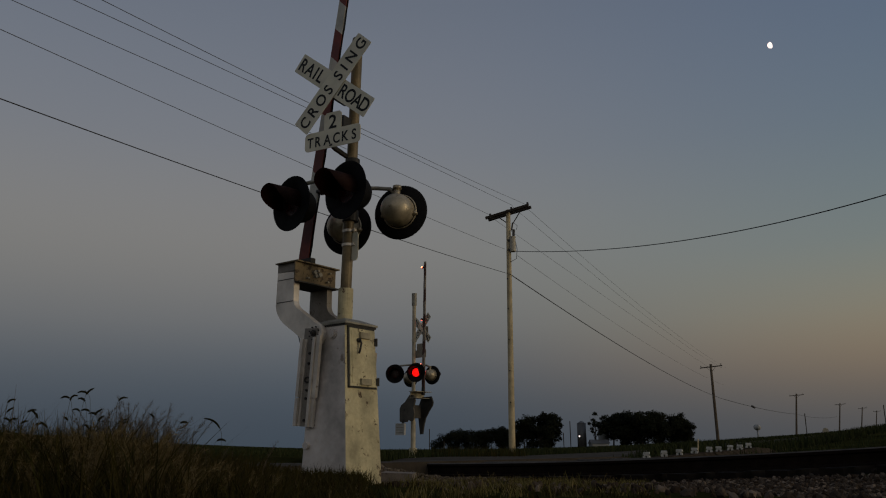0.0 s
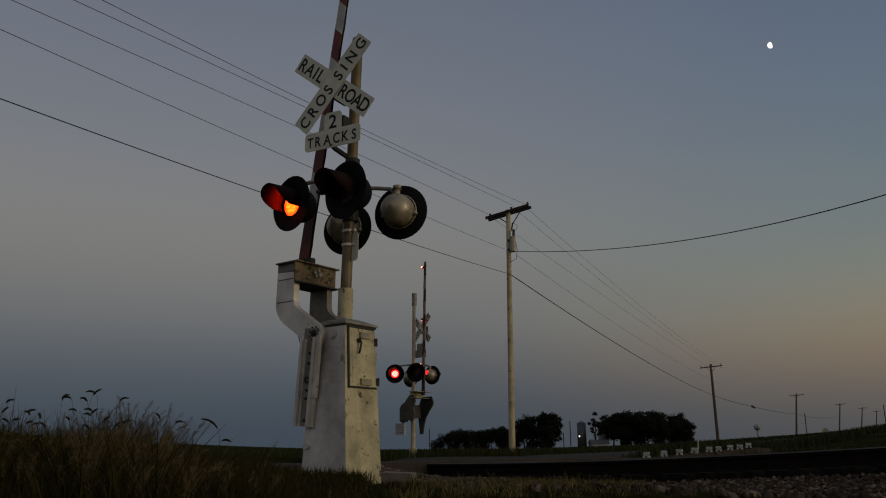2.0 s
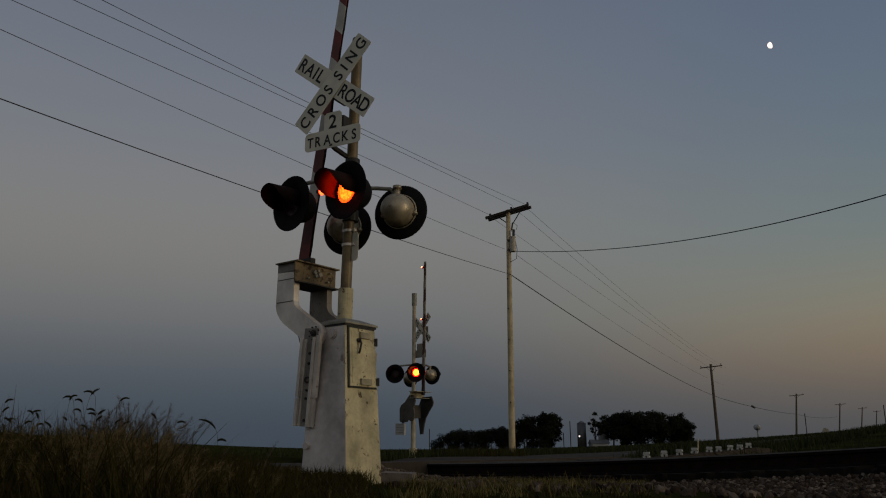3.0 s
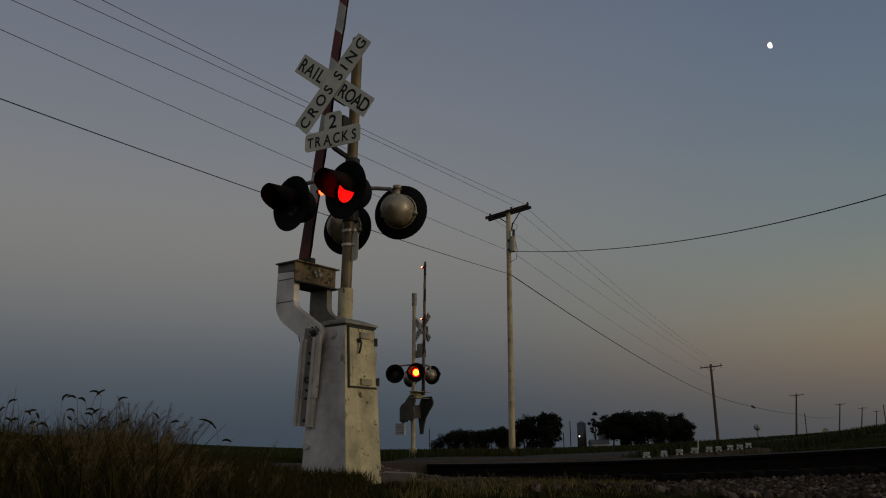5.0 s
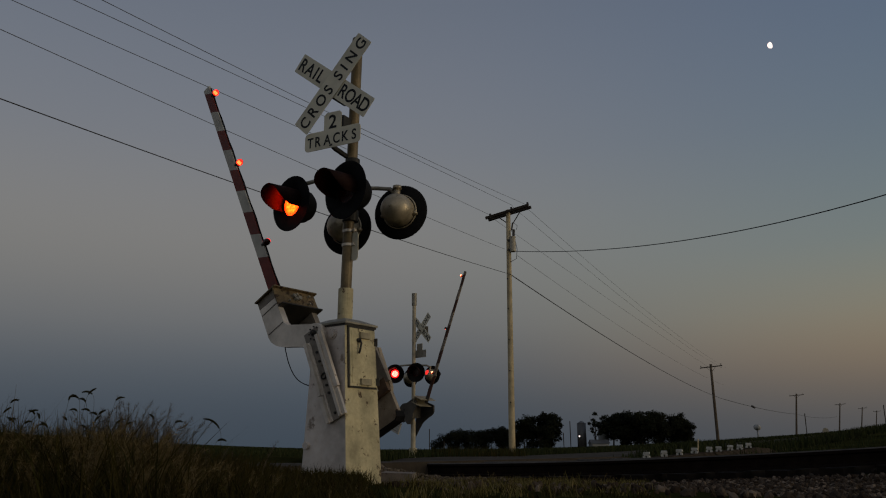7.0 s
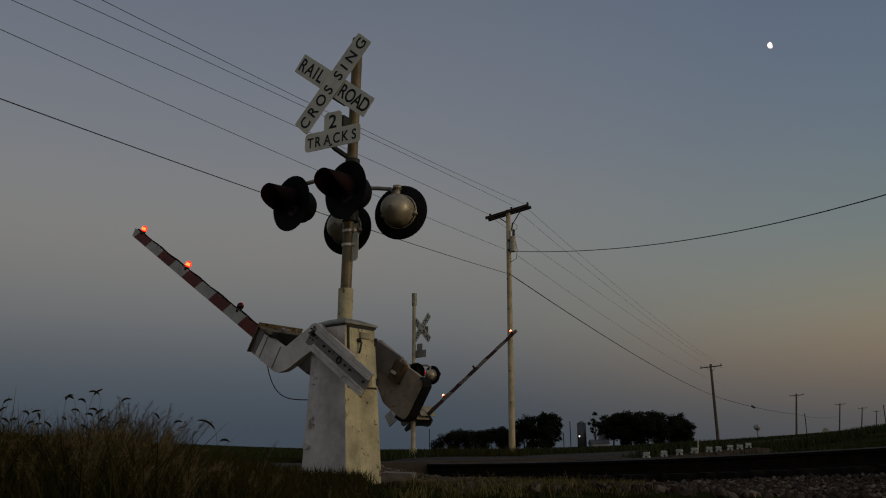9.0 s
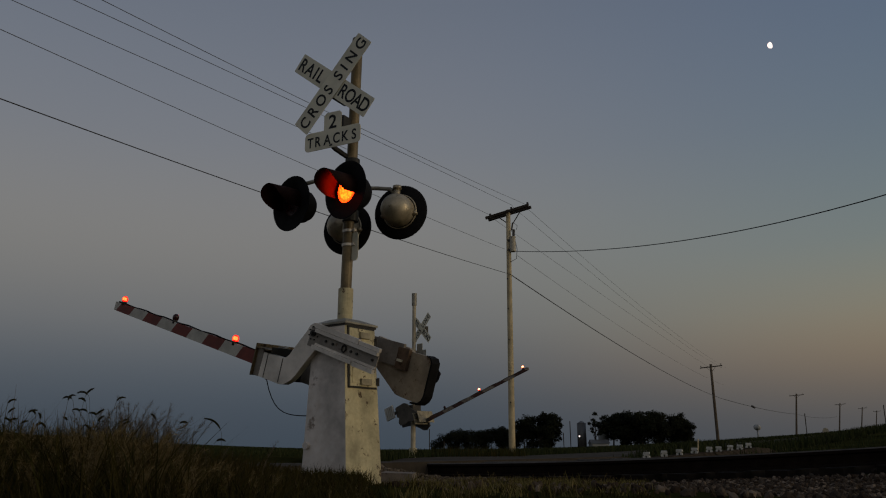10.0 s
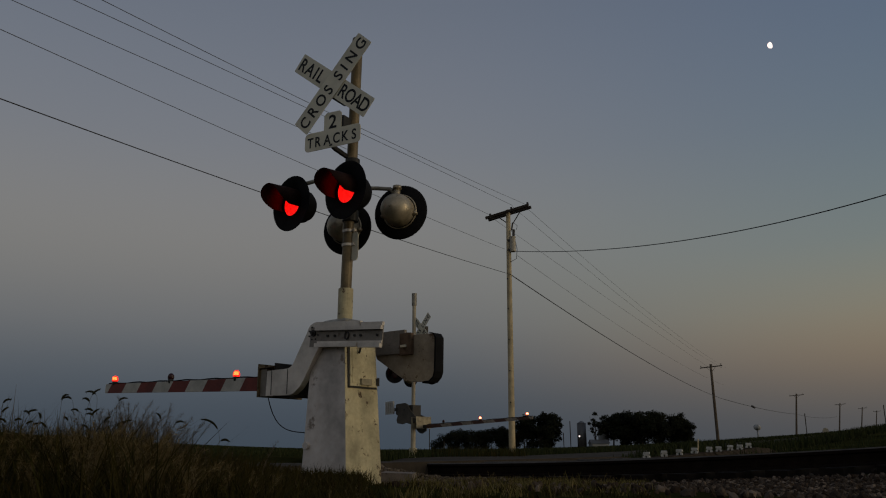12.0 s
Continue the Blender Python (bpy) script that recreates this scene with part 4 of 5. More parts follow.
def build_far_signal():
    sig = tagged(new("crossing_signal"), "distant crossing signal across the tracks, gate on a slim mast", "crossing signal", "crossing signals")
    sig.matrix_basis = pose(*FAR, 0, 0, -math.degrees(FAR_AZ))
    bm = bmesh.new()
    cyl(bm, (0, 0, -0.3), (0, 0, 1.1), 0.075, seg=14)
    cyl(bm, (0, 0, 1.1), (0.03, 0, 4.85), 0.06, seg=14)
    part("mast", bm, M["far_mast"], sig, "slim pale tan mast")
    bm = bmesh.new()
    cyl(bm, (0.03, 0, 4.80), (0.03, 0, 5.2), 0.082, seg=14)
    part("bell", bm, M["steel"], sig, "grey cylinder on top of the mast")
    bm = bmesh.new()
    box(bm, -0.15, 0.15, -0.15, 0.15, -0.15, 0.02)
    part("base_plate", bm, M["cabinet"], sig, "pale base plate", bevel=0.02)
    bm = bmesh.new()
    box(bm, -0.085, 0.085, -0.085, 0.085, 0.02, 0.28)
    part("base_casting", bm, M["cabinet"], sig, "pale cast base", bevel=0.02)
    bm = bmesh.new()
    box(bm, -0.12, 0.16, -0.18, 0.18, 1.20, 1.60)
    part("gate_mechanism", bm, M["far_steel"], sig, "grey gate mechanism on the mast", bevel=0.03)
    bm = bmesh.new()
    pipe(bm, [(0.44, -0.28, 2.80), (0.35, -0.26, 2.85), (0, -0.1, 2.87), (-0.35, -0.26, 2.85), (-0.43, -0.28, 2.80)], 0.03, 8)
    part("lamp_arm", bm, M["steel"], sig)
    bm = bmesh.new()
    pipe(bm, [(0.44, 0.28, 2.80), (0.35, 0.26, 2.85), (0, 0.1, 2.87), (-0.35, 0.26, 2.85), (-0.43, 0.28, 2.80)], 0.03, 8)
    part("lamp_arm", bm, M["steel"], sig)
    drums = {}
    drums["left"] = lamp(sig, -0.41, -0.42, 2.59, 36, True, True, True, 0.03)
    drums["right"] = lamp(sig, 0.53, -0.42, 2.57, 24, True, True, True, 0.03)
    lamp(sig, 0.42, 0.42, 2.55, 8, False, False)
    # a ball added for the red glow on that light's dome: dark, dim, lit thirds
    bm = bmesh.new()
    bmesh.ops.create_uvsphere(bm, u_segments=24, v_segments=12, radius=0.095)
    for f in bm.faces:
        c = f.calc_center_median()
        a = (-45 - math.degrees(math.atan2(c.y, c.x)) + 60) % 360
        f.material_index = int(a // 120)
    drums["glow_ball"] = part("inspection_lens", bm, [M["dome"], M["lens_dim"], M["dome_glow"]], sig, "ball added on the dome for its red glow", smooth=True)
    drums["glow_ball"].location = GLOW_BALL
    lamp(sig, -0.55, 0.42, 2.52, 8, False, False)
    crossbuck(sig, (0.16, 0.20, 4.04), -9.0, 0.0, -1)
    bm = bmesh.new()
    plate(bm, [(-0.14, 3.10), (0.46, 3.10), (0.46, 3.34), (0.30, 3.34), (0.30, 3.55), (0.06, 3.55), (0.06, 3.34), (-0.14, 3.34)], 0.10, 0.11)
    part("sign_back", bm, M["steel"], sig, "bare grey back of a small sign")
    arm, lights = gate_arm(sig, FAR_PIVOT, True, 4.75, (4.57, 2.86, 1.40))
    swing = far_gate_frame(sig, FAR_PIVOT)
    return sig, arm, swing, lights, drums


# ---------------------------------------------------------------- poles and wires
def sagging(name, a, b, dip, r, material, label, n=36):
    a, b = Vector(a), Vector(b)
    bm = bmesh.new()
    pts = []
    for i in range(n + 1):
        t = i / n
        p = a.lerp(b, t)
        p.z -= dip * 4 * t * (1 - t)
        pts.append(p)
    pipe(bm, pts, r, 6)
    return tagged(part(name, bm, material, smooth=True), label, "wire", "overhead wires")


LINE = Vector((28.5, 58.0, 0)).normalized()
ACROSS = Vector((LINE.y, -LINE.x, 0))


def utility_pole(base, height, top_r=0.12, can=False, lean=(0, 0), arm_tilt=0.0, arms=1):
    pole = tagged(new("utility_pole"), "weathered wooden utility pole with a dark crossarm", "utility pole", "utility poles")
    pole.location = base
    top = Vector((lean[0], lean[1], height))
    bm = bmesh.new()
    n = 6
    pipe(bm, [Vector((0, 0, -0.8)).lerp(top, i / n) for i in range(n + 1)], lambda t: top_r * (1.45 - 0.45 * t), 14)
    part("shaft", bm, M["wood_pole"] if can else M["dark_pole"], pole, "pale weathered wood" if can else "dark weathered wood", smooth=True)
    up = top + Vector((0, 0, -0.12 if can else -0.28))
    half = 0.98 if can else 1.22
    for k in range(arms):
        bm = bmesh.new()
        for off in ((-0.16, 0.16) if can else (0.15,)):
            box(bm, -half, half, off - 0.045, off + 0.045, -0.055, 0.055)
        ob = part("crossarm", bm, M["crossarm"], pole, bevel=0.008)
        yaw = math.degrees(math.atan2(ACROSS.y, ACROSS.x))
        ob.matrix_basis = Matrix.Translation(up - Vector((0, 0, 1.0 * k))) @ pose(0, 0, 0, 0, -arm_tilt, yaw)
        for x in (-half + 0.12, 0.12, half - 0.12):
            bm = bmesh.new()
            lathe(bm, [(0.012, 0.0), (0.012, 0.07), (0.05, 0.08), (0.055, 0.12), (0.035, 0.13), (0.05, 0.15), (0.045, 0.19), (0.004, 0.20)], 12)
            bmesh.ops.rotate(bm, verts=bm.verts, matrix=Matrix.Rotation(radians(90), 3, "X"))
            ins = part("insulator", bm, M["insulator"], ob, smooth=True)
            ins.location = (x, 0.15, 0.06)
        for sx in (-1, 1):
            bm = bmesh.new()
            pipe(bm, [(sx * 0.48, 0.14, -0.05), (sx * 0.05, 0.11, -0.52)], 0.022, 6)
            part("brace", bm, M["crossarm"], ob)
    if can:
        bm = bmesh.new()
        c = Vector((0.24, -0.14, height - 1.85))
        cyl(bm, c, c + Vector((0, 0, 0.60)), 0.125, seg=18)
        cyl(bm, c + Vector((0, 0, 0.60)), c + Vector((0, 0, 0.64)), 0.135, seg=18)
        t = part("transformer", bm, M["can"], pole, "grey transformer can")
        bm = bmesh.new()
        cyl(bm, c + Vector((0.04, 0, 0.64)), c + Vector((0.06, 0, 0.95)), 0.055, 0.06, seg=10)
        part("bushing", bm, M["insulator"], t)
        for dz in (1.8, 1.4):
            bm = bmesh.new()
            box(bm, 0.02, 0.2, -0.16, -0.12, height - dz, height - dz + 0.08)
            part("hanger", bm, M["dark_steel"], t)
        bm = bmesh.new()
        cyl(bm, (0.20, -0.20, height - 0.95), (0.26, -0.22, height - 0.62), 0.035, seg=8)
        part("fuse_cutout", bm, M["insulator"], pole)
        bm = bmesh.new()
        pipe(bm, [(0.41, -0.14, height - 0.9), (0.45, -0.2, height - 0.75), (0.30, -0.22, height - 0.62)], 0.010, 6)
        part("jumper_wire", bm, M["wire"], pole, smooth=True)
        bm = bmesh.new()
        pipe(bm, [(0.36, -0.14, height - 1.42), (0.42, -0.14, height - 1.75), (0.38, -0.14, height - 2.15), (0.10, -0.14, height - 2.3)], 0.012, 6)
        part("jumper_wire", bm, M["wire"], pole, smooth=True)
        for i in range(5):
            bm = bmesh.new()
            cyl(bm, (-0.02, -0.15, height - 3.0 - 1.25 * i), (-0.02, -0.19, height - 3.0 - 1.25 * i), 0.03, seg=8)
            part("bolt", bm, M["dark_steel"], pole)
    return pole


def build_wires():
    fine, coax = "thin overhead power line wire", "thick black communication cable"

    def through3(a, p1, p2, end, r, material, label):
        """A parabola from a through two known (distance, height) pairs down the line."""
        (s1, z1), (s2, z2) = p1, p2
        A = np.array([[s1, s1 * s1], [s2, s2 * s2]])
        b, c = np.linalg.solve(A, np.array([z1 - a[2], z2 - a[2]]))
        bm = bmesh.new()
        pts = [(a[0] - LINE.x * s, a[1] - LINE.y * s, a[2] + b * s + c * s * s) for s in (end * i / 40 for i in range(41))]
        pipe(bm, pts, r, 6)
        tagged(part("overhead_wire", bm, material, smooth=True), label, "wire", "overhead wires")

    W, C = M["wire_thin"], M["wire"]
    through3((3.57, 32.6, 10.43), (15.41, 8.756), (22.07, 8.155), 34, 0.0070, W, fine)
    through3((2.95, 32.0, 10.20), (14.68, 8.764), (21.61, 8.041), 34, 0.0070, W, fine)
    through3((1.93, 31.5, 9.65), (13.32, 8.577), (21.4, 7.857), 34, 0.0070, W, fine)
    through3((2.57, 32.0, 8.30), (13.45, 7.457), (22.47, 7.024), 34, 0.0070, W, fine)
    through3((2.80, 31.9, 7.19), (8.97, 6.495), (22.56, 5.72), 34, 0.011, C, coax)
    through3((3.66, 32.6, 10.23), (-24.15, 9.264), (-49.26, 8.9), -64.5, 0.0062, W, fine)
    through3((2.95, 32.0, 10.15), (-24.0, 9.2), (-52.0, 8.85), -64.5, 0.0062, W, fine)
    through3((1.98, 31.5, 9.56), (-30.6, 8.974), (-56.1, 8.6), -64.5, 0.0062, W, fine)
    through3((3.08, 32.0, 8.03), (-17.53, 7.317), (-49.07, 6.85), -64.5, 0.0062, W, fine)
    through3((2.82, 32.0, 7.19), (-22.82, 6.062), (-56.41, 5.435), -64.5, 0.020, C, coax)
    sagging("overhead_wire", (31.27, 89.89, 5.47), (63.49, 146.0, 6.03), 0.25, 0.03, C, coax)
    sagging("overhead_wire", (63.49, 146.0, 6.03), (95.8, 197.0, 7.4), 0.5, 0.025, C, coax)
    bm = bmesh.new()
    cyl(bm, (40.53, 105.99, 5.47), (41.53, 107.79, 5.39), 0.14, seg=8)
    tagged(part("cable_splice", bm, M["wire"], smooth=True), "short black splice case on the cable", "cable splice")
    bm = bmesh.new()
    pts = []
    for i in range(41):
        t = i / 40
        p = Vector((3.0, 32, 8.2)) * (1 - t) ** 2 + Vector((7.9, 22, 5.48)) * 2 * t * (1 - t) + Vector((10.2, 13, 5.25)) * t * t
        pts.append(p)
    pipe(bm, pts, 0.013, 6)
    tagged(part("overhead_wire", bm, C, smooth=True), "black service cable swung from the pole", "wire", "overhead wires")


# ---------------------------------------------------------------- trees, farm, far things
def tree(base, h, wid, seed, bare=False):
    rng = random.Random(seed)
    t = tagged(new("tree"), "dark leafy tree in a farm grove" if not bare else "thin half-bare tree with open branches", "tree", "grove")
    t.location = base
    bm = bmesh.new()
    tips = []
    pipe(bm, [(0, 0, -0.5), (0.1, 0, h * 0.2), (-0.1, 0.1, h * 0.45)], lambda k: h * 0.03 * (1 - 0.5 * k), 7)
    for i in range(11):
        a = rng.uniform(0, 6.28)
        z0 = h * rng.uniform(0.18, 0.45)
        d = wid * rng.uniform(0.2, 0.5)
        tip = Vector((math.cos(a) * d, math.sin(a) * d, h * rng.uniform(0.45, 0.95)))
        mid = Vector((tip.x * 0.45, tip.y * 0.45, z0 + (tip.z - z0) * 0.45))
        pipe(bm, [(0, 0, z0), mid, tip], lambda k: h * 0.012 * (1 - 0.75 * k), 5)
        tips.append(tip)
    part("trunk", bm, M["bark"], t)
    verts, faces = [], []
    clumps = []
    for tip in tips:
        for _ in range(3 if not bare else 1):
            clumps.append((tip + Vector((rng.gauss(0, 0.09) * wid, rng.gauss(0, 0.09) * wid, rng.gauss(0, 0.06) * h)), rng.uniform(0.09, 0.19) * wid * (0.5 if bare else 1)))
    if not bare:
        for _ in range(16):
            a = rng.uniform(0, 6.28)
            d = wid * 0.42 * math.sqrt(rng.random())
            clumps.append((Vector((math.cos(a) * d, math.sin(a) * d, h * rng.uniform(0.08, 0.6))), rng.uniform(0.12, 0.2) * wid))
    for c, r in clumps:
        for _ in range(120 if not bare else 40):
            v = Vector((rng.gauss(0, 1), rng.gauss(0, 1), rng.gauss(0, 1))).normalized() * r * rng.uniform(0.35, 1.08)
            p = c + Vector((v.x, v.y, v.z * 0.8))
            if p.z < 0.1:
                continue
            s = rng.uniform(0.20, 0.40) * (h / 8)
            n1 = Vector((rng.gauss(0, 1), rng.gauss(0, 1), rng.gauss(0, 1))).normalized()
            n2 = n1.orthogonal().normalized()
            o = len(verts)
            verts += [tuple(p + n1 * s), tuple(p + n2 * s * 0.6), tuple(p - n1 * s), tuple(p - n2 * s * 0.6)]
            faces.append((o, o + 1, o + 2, o + 3))
    me = bpy.data.meshes.new("crown")
    me.from_pydata(verts, [], faces)
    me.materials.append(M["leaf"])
    crown = new("crown", me)
    crown.parent = t
    crown["label"] = "dense crown of small dark leaves"
    return t


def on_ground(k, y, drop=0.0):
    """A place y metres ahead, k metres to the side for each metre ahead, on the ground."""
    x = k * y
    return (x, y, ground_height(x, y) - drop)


def build_far_things():
    spec = [(-0.003, 178, 4.2, 5.5), (0.016, 176, 5.2, 6.0), (0.038, 175, 6.0, 7.0), (0.058, 176, 6.3, 6.5), (0.078, 178, 6.0, 6), (0.098, 172, 8.0, 7.0),
            (0.118, 170, 8.8, 7.5), (0.132, 172, 8.0, 5.0), (0.208, 170, 9.6, 6.0), (0.222, 172, 9.4, 7.0), (0.243, 168, 8.7, 8.0), (0.262, 168, 9.0, 8.0),
            (0.280, 170, 7.9, 7.0), (0.296, 168, 5.6, 4.5), (0.25, 176, 7.5, 9.0), (0.285, 176, 5.8, 7.0)]
    for i, (k, y, h, w) in enumerate(spec):
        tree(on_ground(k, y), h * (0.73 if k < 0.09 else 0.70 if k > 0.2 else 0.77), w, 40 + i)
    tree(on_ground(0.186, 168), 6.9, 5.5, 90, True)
    # a farm silo beside the grove
    silo = tagged(new("silo"), "grey farm silo among the trees", "silo")
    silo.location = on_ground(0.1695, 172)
    bm = bmesh.new()
    cyl(bm, (0, 0, -0.5), (0, 0, 5.0), 0.95, seg=24)
    part("bin_wall", bm, M["grain_bin"], silo, smooth=True)
    bm = bmesh.new()
    cyl(bm, (0, 0, 5.0), (0, 0, 5.5), 1.0, 0.15, seg=24)
    part("bin_roof", bm, M["grain_bin"], silo)
    silo2 = tagged(new("silo"), "pale farm silo among the trees", "silo")
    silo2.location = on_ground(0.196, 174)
    bm = bmesh.new()
    cyl(bm, (0, 0, -0.5), (0, 0, 4.6), 1.1, seg=24)
    part("bin_wall", bm, M["white_wall"], silo2, smooth=True)
    bm = bmesh.new()
    cyl(bm, (0, 0, 4.6), (0, 0, 5.3), 1.15, 0.1, seg=24)
    part("bin_roof", bm, M["white_wall"], silo2)
    shed = tagged(new("shed"), "low pale farm shed with a grey roof", "shed")
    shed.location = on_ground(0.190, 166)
    bm = bmesh.new()
    box(bm, -1.7, 1.7, -2, 2, -0.5, 0.7)
    part("wall", bm, M["white_wall"], shed)
    bm = bmesh.new()
    v = [bm.verts.new(p) for p in ((-1.9, -2.2, 0.7), (1.9, -2.2, 0.7), (1.9, 2.2, 0.7), (-1.9, 2.2, 0.7), (-1.9, 0, 1.5), (1.9, 0, 1.5))]
    for q in ((0, 1, 5, 4), (2, 3, 4, 5), (1, 2, 5), (3, 0, 4), (3, 2, 1, 0)):
        bm.faces.new([v[i] for i in q])
    part("roof", bm, M["grain_bin"], shed)
    # a yard light on its post
    post = tagged(new("yard_light"), "small lit yard light on a thin post", "yard light")
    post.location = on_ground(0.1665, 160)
    bm = bmesh.new()
    cyl(bm, (0, 0, -0.3), (0, 0, 2.2), 0.06, seg=6)
    part("post", bm, M["bark"], post)
    bm = bmesh.new()
    bmesh.ops.create_icosphere(bm, subdivisions=2, radius=0.16)
    bulb = part("bulb", bm, M["moon"], post, "small white lamp")
    bulb.location = (0, 0, 2.2)
    for k, h in ((0.1555, 5.5), (0.147, 3.2), (-0.018, 4.4), (0.0, 1.8), (0.4466, 4.3), (0.5455, 4.6)):
        m = tagged(new("thin_mast"), "thin dark far-off pole", "pole", "far poles")
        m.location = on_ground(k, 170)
        bm = bmesh.new()
        cyl(bm, (0, 0, -0.3), (0, 0, h), 0.09, seg=6)
        part("shaft", bm, M["bark"], m)
    # the water tower on the horizon
    tower = tagged(new("water_tower"), "white water tower with a round tank on a slim stem", "water tower")
    bx, by = 0.3862 * 420, 420
    tower.location = (bx, by, 4.0)
    bm = bmesh.new()
    cyl(bm, (0, 0, -4), (0, 0, 5.6), 0.55, 0.4, seg=14)
    part("stem", bm, M["white_wall"], tower, smooth=True)
    bm = bmesh.new()
    bmesh.ops.create_uvsphere(bm, u_segments=24, v_segments=14, radius=1.85)
    for v in bm.verts:
        v.co.z *= 0.86
    tank = part("tank", bm, M["white_wall"], tower, "white round tank", smooth=True)
    tank.location = (0, 0, 6.3)
    # pale concrete tie ends lying in a row beyond the tracks
    row = ((4.18, 16.9, 0.097), (4.71, 17.5, 0.119), (5.18, 18, 0.148), (5.67, 18.5, 0.178), (6.17, 19, 0.198), (6.56, 19.5, 0.206), (7.01, 20, 0.234), (7.43, 20.5, 0.249), (7.84, 21, 0.293))
    for i, (x, y, z) in enumerate(row):
        bm = bmesh.new()
        box(bm, -0.085, 0.085, -0.09, 0.09, -0.01, 0.05)
        box(bm, -0.06, 0.06, -0.07, 0.07, -0.04, -0.01)
        box(bm, -0.085, -0.025, -0.09, 0.09, -0.10, -0.04)
        box(bm, 0.02, 0.085, -0.09, 0.09, -0.10, -0.04)
        for v in bm.verts:
            if v.co.z > 0.0:
                v.co.x *= 0.86
            v.co.x += random.uniform(-0.008, 0.008)
        ob = tagged(part("concrete_tie", bm, M["concrete"], bevel=0.01), "pale notched concrete tie end in the grass", "concrete tie", "concrete ties")
        ob.matrix_basis = pose(x, y, z, random.uniform(-2, 2), random.uniform(-3, 3), random.uniform(-8, 8) - 18) @ Matrix.Diagonal((0.82, 0.82, 0.82, 1))
    bm = bmesh.new()
    rings = []
    for x, y, z in ((3.75, 16.3, 0.06),) + row + ((8.5, 21.8, 0.26), (9.6, 23.2, 0.0)):
        c = Vector((x, y, z - 0.072))
        rings.append([bm.verts.new(c + ROAD * 0.2 - TRACK * a + Vector((0, 0, b))) for a, b in ((-0.75, -0.45), (-0.16, 0.0), (0.2, 0.0), (0.8, -0.45))])
    for a, b in zip(rings, rings[1:]):
        for i in range(3):
            bm.faces.new((a[i], b[i], b[i + 1], a[i + 1]))
    tagged(part("gravel_bank", bm, M["gravel"]), "low brown gravel bank under the concrete ties", "gravel bank", kind="structure")
    stake = tagged(new("stake"), "thin wooden stake beside the ties", "stake")
    stake.location = (5.95, 19.2, 0.0)
    bm = bmesh.new()
    cyl(bm, (0, 0, -0.2), (0.04, 0, 0.42), 0.015, seg=6)
    part("rod", bm, M["wood_pole"], stake)
    bm = bmesh.new()
    box(bm, -0.17, 0.17, -0.09, 0.09, -0.12, -0.01)
    slab = tagged(part("concrete_slab", bm, M["old_concrete"], bevel=0.015), "broken pale concrete slab in the gravel beside the cabinet", "slab")
    slab.matrix_basis = pose(-0.47, 8.45, 0.0, 3, 2, -12)
    # a round sign on the far road
    disc = tagged(new("road_sign"), "small round road sign seen from behind", "road sign")
    disc.location = on_ground(0.470, 110)
    bm = bmesh.new()
    cyl(bm, (0, 0, -0.3), (0, 0, 0.3), 0.04, seg=6)
    part("post", bm, M["steel"], disc)
    bm = bmesh.new()
    cyl(bm, (0, -0.02, 0.35), (0, 0.02, 0.35), 0.42, seg=20)
    part("panel", bm, M["steel"], disc)


def build_moon():
    bm = bmesh.new()
    bmesh.ops.create_uvsphere(bm, u_segments=32, v_segments=20, radius=4.1)
    # gibbous: one limb is flattened
    for v in bm.verts:
        if v.co.x < 0:
            v.co.x *= 0.45
    ob = tagged(part("moon", bm, M["moon"], smooth=True), "bright white gibbous moon in the dusk sky", "moon", kind="structure")
    ob.matrix_basis = look((412.6, 900.0, 489.5), EYE) @ pose(0, 0, 0, 0, 0, -12)


